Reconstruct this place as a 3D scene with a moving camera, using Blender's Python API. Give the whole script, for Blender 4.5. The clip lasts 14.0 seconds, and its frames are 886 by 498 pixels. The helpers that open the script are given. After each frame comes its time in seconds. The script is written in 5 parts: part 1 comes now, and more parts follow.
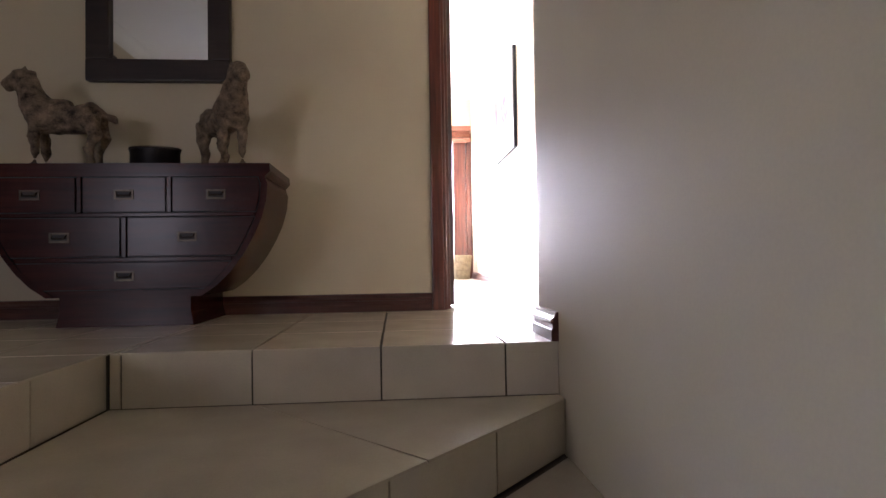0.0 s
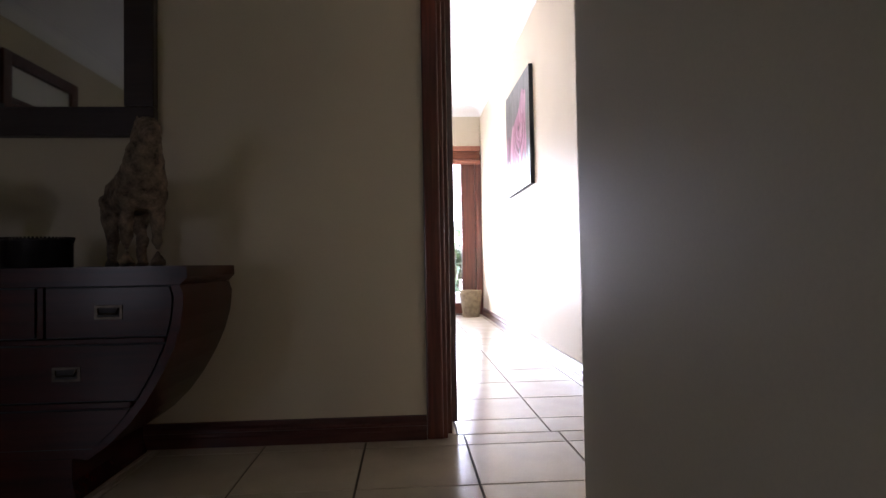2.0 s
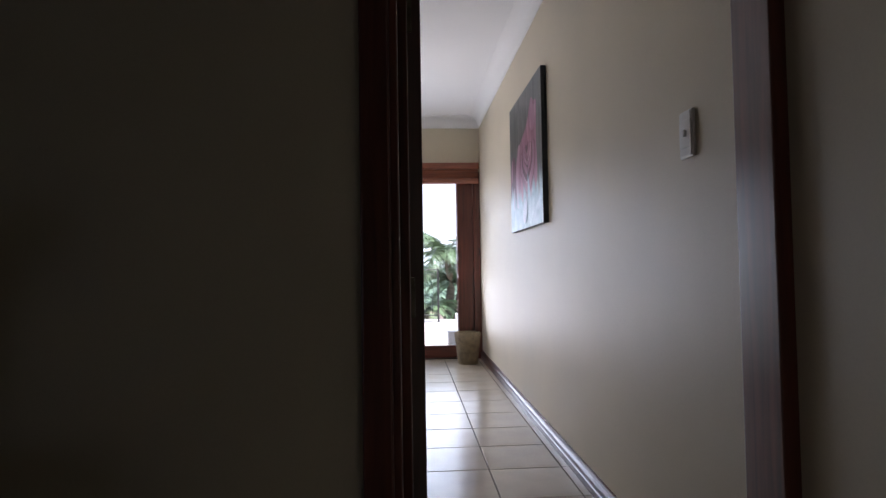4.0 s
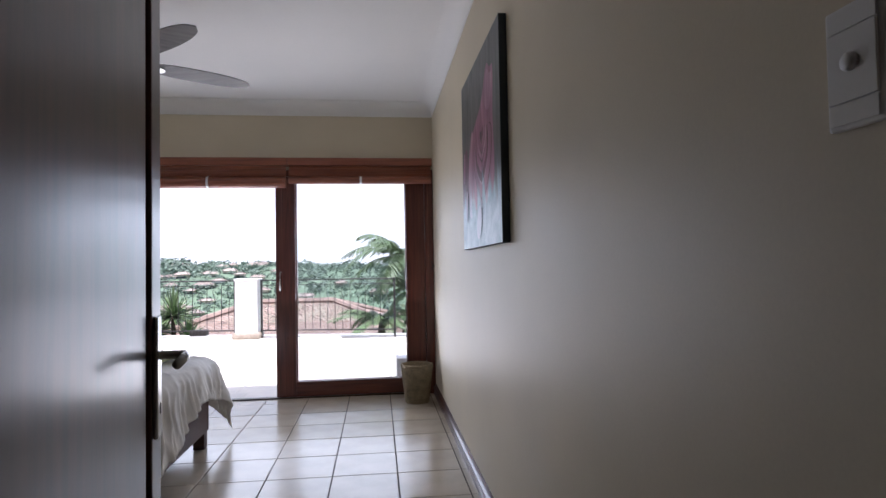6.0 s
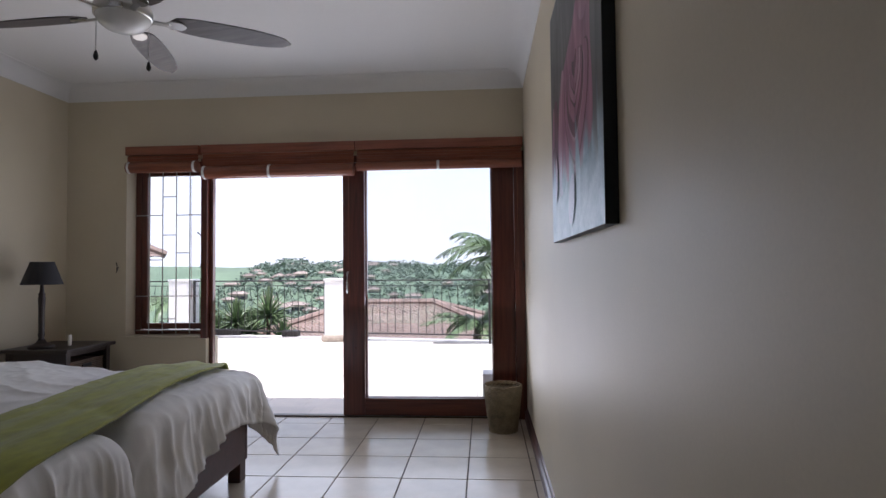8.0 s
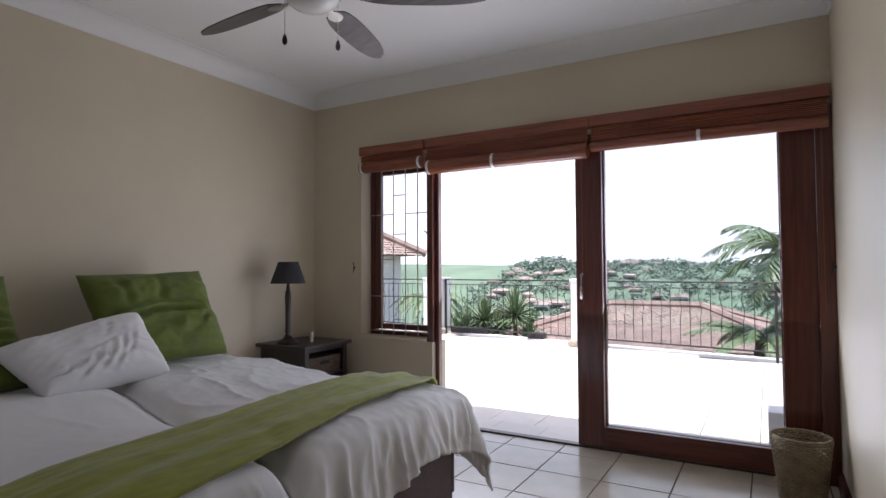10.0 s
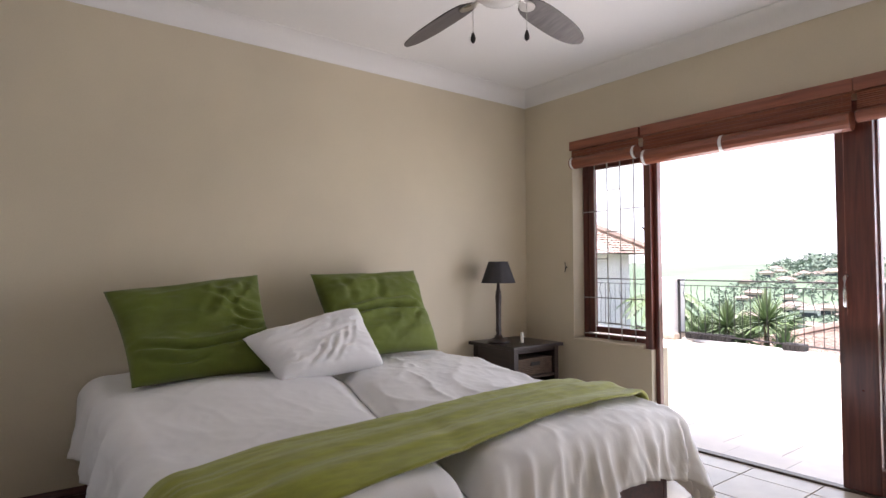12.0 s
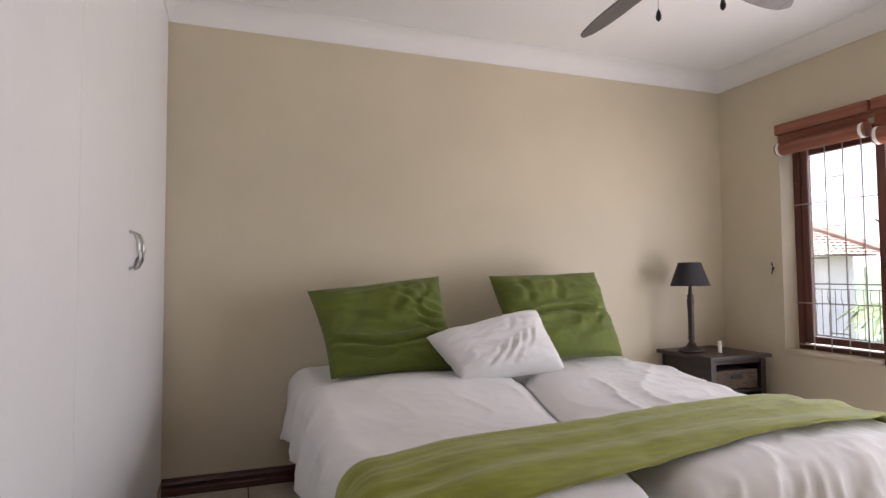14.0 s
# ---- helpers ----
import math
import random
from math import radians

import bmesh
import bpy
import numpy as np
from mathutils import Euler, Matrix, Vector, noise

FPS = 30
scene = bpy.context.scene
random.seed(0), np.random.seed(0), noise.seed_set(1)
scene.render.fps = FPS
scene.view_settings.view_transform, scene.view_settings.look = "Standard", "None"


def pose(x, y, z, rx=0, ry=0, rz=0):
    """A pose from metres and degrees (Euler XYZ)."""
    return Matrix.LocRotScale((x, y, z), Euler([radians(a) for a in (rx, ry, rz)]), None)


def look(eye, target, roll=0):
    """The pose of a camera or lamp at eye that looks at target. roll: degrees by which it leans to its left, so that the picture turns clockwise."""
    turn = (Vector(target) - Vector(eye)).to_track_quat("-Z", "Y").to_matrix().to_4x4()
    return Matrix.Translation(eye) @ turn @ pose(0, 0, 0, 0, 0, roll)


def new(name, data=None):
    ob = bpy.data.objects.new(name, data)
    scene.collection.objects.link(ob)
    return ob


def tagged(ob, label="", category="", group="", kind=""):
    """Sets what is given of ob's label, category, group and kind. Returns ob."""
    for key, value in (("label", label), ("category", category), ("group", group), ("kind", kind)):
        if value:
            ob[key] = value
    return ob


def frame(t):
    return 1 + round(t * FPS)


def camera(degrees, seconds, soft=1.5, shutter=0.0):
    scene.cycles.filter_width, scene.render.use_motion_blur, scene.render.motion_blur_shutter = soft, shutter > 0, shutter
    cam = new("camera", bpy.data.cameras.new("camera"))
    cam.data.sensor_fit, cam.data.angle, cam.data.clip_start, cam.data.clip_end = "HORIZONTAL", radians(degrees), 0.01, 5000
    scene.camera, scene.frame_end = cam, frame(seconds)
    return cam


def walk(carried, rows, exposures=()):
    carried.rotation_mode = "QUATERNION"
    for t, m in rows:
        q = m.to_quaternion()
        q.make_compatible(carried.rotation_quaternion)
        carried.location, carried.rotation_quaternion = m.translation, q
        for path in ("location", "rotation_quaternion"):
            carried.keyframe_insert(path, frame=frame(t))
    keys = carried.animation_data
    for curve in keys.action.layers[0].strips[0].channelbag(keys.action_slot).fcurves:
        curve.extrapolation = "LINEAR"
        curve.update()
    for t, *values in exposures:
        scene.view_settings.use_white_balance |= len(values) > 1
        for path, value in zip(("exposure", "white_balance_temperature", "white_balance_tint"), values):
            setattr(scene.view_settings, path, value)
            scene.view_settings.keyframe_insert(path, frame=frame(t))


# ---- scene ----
cam = camera(75.8, 14.0)
PATH = [
    (0, (-1.141, -1.805, 0.263), (-0.977, 0.187, 0.307), -0.9),
    (0.5, (-1.122, -1.662, 0.377), (-0.953, 0.33, 0.424), -0.8),
    (1, (-1.073, -1.461, 0.491), (-0.904, 0.531, 0.533), -0.8),
    (1.5, (-1.073, -1.264, 0.573), (-0.906, 0.728, 0.608), -0.8),
    (2, (-1.018, -1.029, 0.707), (-0.892, 0.966, 0.758), -1.0),
    (2.5, (-0.935, -0.72, 0.743), (-0.818, 1.275, 0.808), -1.4),
    (3, (-0.907, -0.478, 0.838), (-0.794, 1.517, 0.908), -1.0),
    (5.5, (-0.643, 0.916, 1.257), (-0.449, 2.905, 1.317), -1.1),
    (6, (-0.536, 1.154, 1.246), (-0.307, 3.14, 1.307), -1.0),
    (6.5, (-0.413, 1.38, 1.239), (-0.204, 3.368, 1.304), -0.9),
    (7, (-0.343, 1.609, 1.235), (-0.203, 3.603, 1.299), -0.8),
    (9.5, (-0.31, 2.645, 1.236), (-1.087, 4.487, 1.313), -0.3),
    (10, (-0.322, 2.8, 1.256), (-1.313, 4.536, 1.326), -0.3),
    (10.5, (-0.357, 2.868, 1.257), (-1.538, 4.481, 1.33), -0.2),
    (11, (-0.321, 2.936, 1.26), (-1.667, 4.414, 1.331), -0.2),
    (11.5, (-0.306, 2.976, 1.262), (-1.778, 4.327, 1.332), -0.1),
    (12, (-0.285, 3.013, 1.264), (-1.874, 4.226, 1.333), -0.2),
    (12.5, (-0.294, 3.028, 1.25), (-1.98, 4.1, 1.329), -0.3),
    (13, (-0.306, 3.035, 1.237), (-2.076, 3.962, 1.324), -0.4),
    (13.5, (-0.333, 3.025, 1.223), (-2.166, 3.82, 1.32), -0.5),
    (14, (-0.343, 3.028, 1.23), (-2.222, 3.706, 1.326), -0.4),
]
walk(cam, [(t, look(e, a, r)) for t, e, a, r in PATH], [
    (0, 4.9, 6200, 30), (0.8, 4.45, 6200, 30), (1.5, 3.7, 6100, 28), (2.0, 3.3, 6000, 26), (2.5, 2.5, 5900, 23), (3, 2.1, 5800, 21), (4.2, 1.1, 5800, 21), (5.5, 0.85, 5800, 21), (6, 0.6, 5800, 21), (7, 0.3, 5800, 21),
    (9.5, 0.25, 5900, 21), (10, 0.45, 5900, 21), (11, 1.0, 6100, 21), (12, 1.26, 6300, 23), (13, 1.66, 6400, 24), (13.5, 1.72, 6400, 24), (14, 1.54, 6400, 24)])

# ---- world, sun and large lights ----
world = bpy.data.worlds.new("sky")
scene.world = world
world.use_nodes = True
_nt = world.node_tree
_sky = _nt.nodes.new("ShaderNodeTexSky")
_sky.sky_type = "NISHITA"
_sky.sun_disc = False
_sky.sun_elevation = radians(79)
_sky.sun_rotation = radians(193)
_sky.dust_density = 4.0
_nt.links.new(_sky.outputs[0], _nt.nodes["Background"].inputs[0])
_nt.nodes["Background"].inputs[1].default_value = 0.15

sun_data = bpy.data.lights.new("sun", "SUN")
sun_data.energy, sun_data.angle, sun_data.color = 5.0, radians(0.6), (1.0, 0.95, 0.88)
sun = new("sun", sun_data)
sun.matrix_world = look((0, 0, 0), (0.02, 0.19, -0.98))


def opening_lamp(name, centre, target, w, h, watts, colour):
    """Stands in for the sky's light in a window's opening."""
    d = bpy.data.lights.new(name, "AREA")
    d.shape, d.size, d.size_y, d.energy, d.color = "RECTANGLE", w, h, watts, colour
    o = new(name, d)
    o.matrix_world = look(centre, target)
    return o


opening_lamp("daylight_terrace", (-1.38, 6.93, 1.1), (-1.38, 0, 5.9), 2.6, 2.0, 22.5, (0.93, 0.97, 1.0))
opening_lamp("daylight_stair", (-4.17, -3.7, 0.85), (-1.6, 1.3, 0.6), 0.9, 1.1, 0.62, (0.93, 0.96, 1.0))


# ---- materials ----
def material(name, colour, rough=0.6, metal=0.0, vary=0.08, scale=6.0, fine=90.0, bump=0.15, spec=0.5, depth=0.002, per_object=0.0, per_island=0.0, coat=0.0, sheen=0.0, stretch=None):
    """A painted, woven or fired surface with variation at two scales and fine relief."""
    m = bpy.data.materials.new(name)
    m.use_nodes = True
    nt = m.node_tree
    b = nt.nodes["Principled BSDF"]
    tc = nt.nodes.new("ShaderNodeTexCoord")
    src = tc.outputs["Object"]
    if stretch:
        mp = nt.nodes.new("ShaderNodeMapping")
        mp.inputs["Scale"].default_value = stretch
        nt.links.new(src, mp.inputs[0])
        src = mp.outputs[0]
    n1, n2 = nt.nodes.new("ShaderNodeTexNoise"), nt.nodes.new("ShaderNodeTexNoise")
    n1.inputs["Scale"].default_value, n2.inputs["Scale"].default_value = scale, fine
    n1.inputs["Detail"].default_value, n2.inputs["Detail"].default_value = 4, 3
    nt.links.new(src, n1.inputs[0]), nt.links.new(src, n2.inputs[0])
    mix = nt.nodes.new("ShaderNodeMix")
    mix.data_type = "RGBA"
    lo = [max(0, c * (1 - vary * 1.6)) for c in colour]
    hi = [min(1, c * (1 + vary)) for c in colour]
    mix.inputs[6].default_value, mix.inputs[7].default_value = (*lo, 1), (*hi, 1)
    add = nt.nodes.new("ShaderNodeMath")
    add.operation = "MULTIPLY_ADD"
    add.inputs[1].default_value = 0.35
    nt.links.new(n2.outputs[0], add.inputs[0]), nt.links.new(n1.outputs[0], add.inputs[2])
    ramp = nt.nodes.new("ShaderNodeMapRange")
    ramp.inputs[1].default_value, ramp.inputs[2].default_value = 0.42, 0.92
    nt.links.new(add.outputs[0], ramp.inputs[0]), nt.links.new(ramp.outputs[0], mix.inputs[0])
    out = mix.outputs[2]
    if per_object or per_island:
        hs = nt.nodes.new("ShaderNodeHueSaturation")
        rnd = nt.nodes.new("ShaderNodeObjectInfo").outputs["Random"] if per_object else nt.nodes.new("ShaderNodeNewGeometry").outputs["Random Per Island"]
        mr = nt.nodes.new("ShaderNodeMapRange")
        k = per_object or per_island
        mr.inputs[3].default_value, mr.inputs[4].default_value = 1 - k, 1 + k
        nt.links.new(rnd, mr.inputs[0]), nt.links.new(mr.outputs[0], hs.inputs["Value"]), nt.links.new(out, hs.inputs["Color"])
        out = hs.outputs[0]
    nt.links.new(out, b.inputs["Base Color"])
    b.inputs["Roughness"].default_value, b.inputs["Metallic"].default_value = rough, metal
    b.inputs["Specular IOR Level"].default_value = spec
    b.inputs["Coat Weight"].default_value, b.inputs["Sheen Weight"].default_value = coat, sheen
    rr = nt.nodes.new("ShaderNodeMapRange")
    rr.inputs[3].default_value, rr.inputs[4].default_value = max(0.03, rough * 0.85), min(1, rough * 1.15)
    nt.links.new(n1.outputs[0], rr.inputs[0]), nt.links.new(rr.outputs[0], b.inputs["Roughness"])
    bp = nt.nodes.new("ShaderNodeBump")
    bp.inputs["Strength"].default_value, bp.inputs["Distance"].default_value = bump, depth
    nt.links.new(add.outputs[0], bp.inputs["Height"]), nt.links.new(bp.outputs[0], b.inputs["Normal"])
    return m


def wood(name, dark, light, rough=0.3, axis=2, scale=14.0, coat=0.3):
    """Varnished timber, its grain along one axis."""
    m = material(name, light, rough, coat=coat, bump=0.08)
    nt = m.node_tree
    b = nt.nodes["Principled BSDF"]
    tc, mp = nt.nodes.new("ShaderNodeTexCoord"), nt.nodes.new("ShaderNodeMapping")
    s = [scale, scale, scale]
    s[axis] = scale * 0.06
    mp.inputs["Scale"].default_value = s
    n = nt.nodes.new("ShaderNodeTexNoise")
    n.inputs["Scale"].default_value, n.inputs["Detail"].default_value, n.inputs["Distortion"].default_value = 3.0, 6, 0.6
    ramp = nt.nodes.new("ShaderNodeValToRGB")
    ramp.color_ramp.elements[0].position, ramp.color_ramp.elements[1].position = 0.3, 0.72
    ramp.color_ramp.elements[0].color, ramp.color_ramp.elements[1].color = (*dark, 1), (*light, 1)
    nt.links.new(tc.outputs["Object"], mp.inputs[0]), nt.links.new(mp.outputs[0], n.inputs[0])
    nt.links.new(n.outputs[0], ramp.inputs[0]), nt.links.new(ramp.outputs[0], b.inputs["Base Color"])
    b.inputs["Coat Roughness"].default_value = 0.12
    return m


def glass_material(name):
    m = bpy.data.materials.new(name)
    m.use_nodes = True
    nt = m.node_tree
    nt.nodes.remove(nt.nodes["Principled BSDF"])
    out = nt.nodes["Material Output"]
    tr, gl, fr, mx = (nt.nodes.new(k) for k in ("ShaderNodeBsdfTransparent", "ShaderNodeBsdfGlossy", "ShaderNodeFresnel", "ShaderNodeMixShader"))
    tr.inputs[0].default_value = (0.975, 0.985, 0.99, 1)
    gl.inputs["Roughness"].default_value = 0.01
    fr.inputs[0].default_value = 1.45
    nt.links.new(fr.outputs[0], mx.inputs[0]), nt.links.new(tr.outputs[0], mx.inputs[1]), nt.links.new(gl.outputs[0], mx.inputs[2])
    nt.links.new(mx.outputs[0], out.inputs[0])
    return m


PAINT = material("wall_paint", (0.62, 0.545, 0.405), 0.48, vary=0.05, scale=1.3, fine=140, bump=0.25, depth=0.0015, spec=0.35)
CEIL = material("ceiling_paint", (0.80, 0.79, 0.77), 0.8, vary=0.02, scale=1.0, fine=60, bump=0.1)
WHITE = material("white_lacquer", (0.80, 0.80, 0.80), 0.35, vary=0.02, scale=2, fine=50, bump=0.03)
RENDER = material("white_outdoor_plaster", (0.78, 0.77, 0.74), 0.85, vary=0.06, scale=2, fine=60, bump=0.3)
TILE = material("ceramic_tile", (0.56, 0.49, 0.385), 0.2, vary=0.07, scale=5, fine=160, bump=0.05, per_object=0.035)
TILE_STUFF = material("terrace_tile", (0.74, 0.68, 0.58), 0.5, vary=0.07, scale=5, fine=160, bump=0.05, per_island=0.05)
GROUT = material("grout", (0.10, 0.08, 0.062), 0.9, vary=0.2, scale=9, fine=200, bump=0.3)
MAHOG = wood("mahogany_upright", (0.060, 0.014, 0.009), (0.155, 0.040, 0.024))
MAHOG_X = wood("mahogany_level", (0.065, 0.015, 0.010), (0.165, 0.043, 0.025), axis=0)
MAHOG_Y = wood("mahogany_skirting", (0.045, 0.012, 0.010), (0.095, 0.028, 0.02), axis=1)
SKIRT_X = wood("mahogany_skirting_level", (0.045, 0.012, 0.010), (0.095, 0.028, 0.02), axis=0)
VALANCE = wood("oiled_pelmet_wood", (0.17, 0.045, 0.022), (0.30, 0.095, 0.045), rough=0.4, axis=0)
CHEST = wood("dark_lacquered_wood", (0.030, 0.005, 0.004), (0.062, 0.011, 0.008), rough=0.24, axis=0, coat=0.07)
CHEST.node_tree.nodes["Principled BSDF"].inputs["Specular IOR Level"].default_value = 0.25
DOORWOOD = wood("door_mahogany", (0.030, 0.009, 0.007), (0.080, 0.022, 0.015), rough=0.34, coat=0.2)
DARKWOOD = wood("dark_stained_wood", (0.018, 0.010, 0.008), (0.030, 0.017, 0.014), rough=0.4, axis=0, coat=0.1)
BEDWOOD = wood("bed_frame_wood", (0.04, 0.012, 0.009), (0.075, 0.022, 0.015), rough=0.5, axis=0, coat=0.03)
LINEN = material("white_cotton", (0.80, 0.79, 0.78), 0.9, vary=0.025, scale=4, fine=260, bump=0.25, sheen=0.2)
GREEN = material("green_cotton", (0.105, 0.138, 0.008), 0.75, vary=0.12, scale=5, fine=260, bump=0.25, sheen=0.15)
LIME = material("lime_velour", (0.27, 0.285, 0.03), 0.9, vary=0.16, scale=16, stretch=(3.0, 0.6, 1.0), fine=300, bump=0.8, sheen=0.25)
WICKER = material("woven_seagrass", (0.30, 0.24, 0.15), 0.8, vary=0.25, scale=20, fine=150, bump=0.4)
WICKER_D = material("dark_wicker", (0.13, 0.085, 0.055), 0.7, vary=0.3, scale=20, fine=150, bump=0.4)
SHADE = material("charcoal_shade_cloth", (0.035, 0.033, 0.036), 0.9, vary=0.1, scale=10, fine=300, bump=0.3)
STEEL = material("brushed_nickel", (0.55, 0.54, 0.52), 0.28, metal=1.0, vary=0.05, scale=8, fine=200, bump=0.05)
TARNISH = material("tarnished_brass", (0.10, 0.08, 0.06), 0.35, metal=0.9, vary=0.3, scale=30, bump=0.1)
BLACK = material("black_iron", (0.03, 0.028, 0.027), 0.5, metal=0.3, vary=0.2, scale=20, fine=120, bump=0.2)
BARS = material("painted_burglar_bars", (0.40, 0.37, 0.33), 0.45, vary=0.05, scale=20, bump=0.05)
BLADE = wood("grey_fan_blade", (0.055, 0.048, 0.046), (0.115, 0.10, 0.095), rough=0.5, axis=0, coat=0.05)
FROST = material("frosted_glass", (0.75, 0.74, 0.71), 0.25, vary=0.02, bump=0.02)
PLASTIC = material("white_plastic", (0.74, 0.73, 0.70), 0.3, vary=0.02, bump=0.02)
CLAY = material("carved_weathered_wood", (0.23, 0.17, 0.115), 0.85, vary=0.55, scale=26, fine=120, bump=0.9, depth=0.006)
TINMAT = material("dark_tin", (0.03, 0.026, 0.025), 0.4, metal=0.5, vary=0.2, scale=20, bump=0.1)
CANDLE = material("candle_wax", (0.80, 0.77, 0.68), 0.5, vary=0.03, bump=0.02)
CANVAS_EDGE = material("canvas_edge", (0.012, 0.018, 0.022), 0.6, vary=0.1, bump=0.1)
STONE = material("pillar_foot_stone", (0.42, 0.36, 0.29), 0.8, vary=0.2, scale=12, bump=0.4)
ROOF = material("terracotta_tile", (0.36, 0.265, 0.215), 0.85, vary=0.25, scale=3, fine=40, bump=0.4, per_island=0.16)
LEAF = material("leaf", (0.075, 0.125, 0.04), 0.55, vary=0.3, scale=2, fine=20, bump=0.1, per_island=0.35)
PALMLEAF = material("palm_leaf", (0.125, 0.19, 0.08), 0.45, vary=0.2, scale=3, fine=20, bump=0.1, per_island=0.3)
# Far foliage: distance haze is put into this paler, bluer base colour.
FARLEAF_HAZED = material("far_woods_hazed", (0.15, 0.205, 0.155), 0.9, vary=0.25, scale=0.08, fine=0.6, bump=0.2, per_island=0.3)
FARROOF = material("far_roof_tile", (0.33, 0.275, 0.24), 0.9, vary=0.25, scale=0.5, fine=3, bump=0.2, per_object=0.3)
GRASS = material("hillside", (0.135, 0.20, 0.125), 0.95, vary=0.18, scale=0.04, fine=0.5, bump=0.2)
BARK = material("bark", (0.16, 0.12, 0.085), 0.9, vary=0.3, scale=12, bump=0.6)
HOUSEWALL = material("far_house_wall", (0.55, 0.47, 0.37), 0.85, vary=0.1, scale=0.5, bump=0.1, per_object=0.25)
DARKGLASS = material("far_window", (0.05, 0.06, 0.07), 0.1, vary=0.1, bump=0.02)
GLASS = glass_material("pane_glass")


def sky_sheet(name):
    """Bright hazy sky for the far backdrop: white low down, pale blue with thin cloud above."""
    m = bpy.data.materials.new(name)
    m.use_nodes = True
    nt = m.node_tree
    nt.nodes.remove(nt.nodes["Principled BSDF"])
    tc, sp, mr, ramp, em, no, mp, mx = (nt.nodes.new(k) for k in ("ShaderNodeTexCoord", "ShaderNodeSeparateXYZ", "ShaderNodeMapRange", "ShaderNodeValToRGB", "ShaderNodeEmission", "ShaderNodeTexNoise", "ShaderNodeMapping", "ShaderNodeMix"))
    mr.inputs[2].default_value = 700
    ramp.color_ramp.elements[0].color, ramp.color_ramp.elements[1].color = (0.92, 0.96, 1.0, 1), (0.62, 0.82, 1.0, 1)
    mp.inputs["Scale"].default_value = (0.002, 0.002, 0.006)
    no.inputs["Scale"].default_value, no.inputs["Detail"].default_value = 1.5, 6
    mx.data_type = "RGBA"
    mx.inputs[7].default_value = (1, 1, 1, 1)
    nt.links.new(tc.outputs["Object"], sp.inputs[0]), nt.links.new(sp.outputs[2], mr.inputs[0]), nt.links.new(mr.outputs[0], ramp.inputs[0])
    nt.links.new(tc.outputs["Object"], mp.inputs[0]), nt.links.new(mp.outputs[0], no.inputs[0])
    nt.links.new(no.outputs[0], mx.inputs[0]), nt.links.new(ramp.outputs[0], mx.inputs[6])
    nt.links.new(mx.outputs[2], em.inputs[0])
    em.inputs[1].default_value = 1.15
    nt.links.new(em.outputs[0], nt.nodes["Material Output"].inputs[0])
    return m


SKY = sky_sheet("hazy_sky")
MIRROR = material("mirror_silver", (0.86, 0.87, 0.86), 0.02, metal=1.0, vary=0.0, bump=0.0)


# ---- building helpers ----
def bm_box(bm, x0, x1, y0, y1, z0, z1, bevel=0.0, turn=None):
    r = bmesh.ops.create_cube(bm, size=1.0)
    vs = r["verts"]
    bmesh.ops.scale(bm, verts=vs, vec=(x1 - x0, y1 - y0, z1 - z0))
    bmesh.ops.translate(bm, verts=vs, vec=((x0 + x1) / 2, (y0 + y1) / 2, (z0 + z1) / 2))
    if bevel:
        es = list({e for v in vs for e in v.link_edges})
        rr = bmesh.ops.bevel(bm, geom=es, offset=bevel, segments=2, affect="EDGES", profile=0.6)
        vs = list({v for f in rr["faces"] for v in f.verts} | {v for v in vs if v.is_valid})
    if turn:
        bmesh.ops.transform(bm, matrix=turn, verts=vs)
    return bm


def box(x0, x1, y0, y1, z0, z1, bevel=0.0):
    return bm_box(bmesh.new(), x0, x1, y0, y1, z0, z1, bevel)


def finish(name, bm, mat, smooth=False):
    me = bpy.data.meshes.new(name)
    bm.normal_update()
    bm.to_mesh(me)
    bm.free()
    me.materials.append(mat)
    if smooth:
        me.shade_smooth()
    return me


def part(name, bm, mat, parent=None, label="", smooth=False):
    ob = new(name, finish(name, bm, mat, smooth))
    if parent is not None:
        ob.parent = parent
    if label:
        ob["label"] = label
    return ob


def holder(name, label, category, group="", kind="", at=(0, 0, 0)):
    ob = new(name)
    ob.empty_display_size = 0.05
    ob.location = at
    return tagged(ob, label, category, group, kind)


def structure(name, bm, mat, label, category):
    return tagged(part(name, bm, mat), label, category, kind="structure")


def lathe(profile, segments=24, centre=(0, 0)):
    """A turned solid from (radius, height) pairs."""
    bm = bmesh.new()
    rings = []
    for r, z in profile:
        rings.append([bm.verts.new((centre[0] + max(r, 1e-4) * math.cos(2 * math.pi * i / segments), centre[1] + max(r, 1e-4) * math.sin(2 * math.pi * i / segments), z)) for i in range(segments)])
    for a, b in zip(rings, rings[1:]):
        for i in range(segments):
            j = (i + 1) % segments
            bm.faces.new((a[i], a[j], b[j], b[i]))
    bm.faces.new(rings[0][::-1]), bm.faces.new(rings[-1])
    return bm


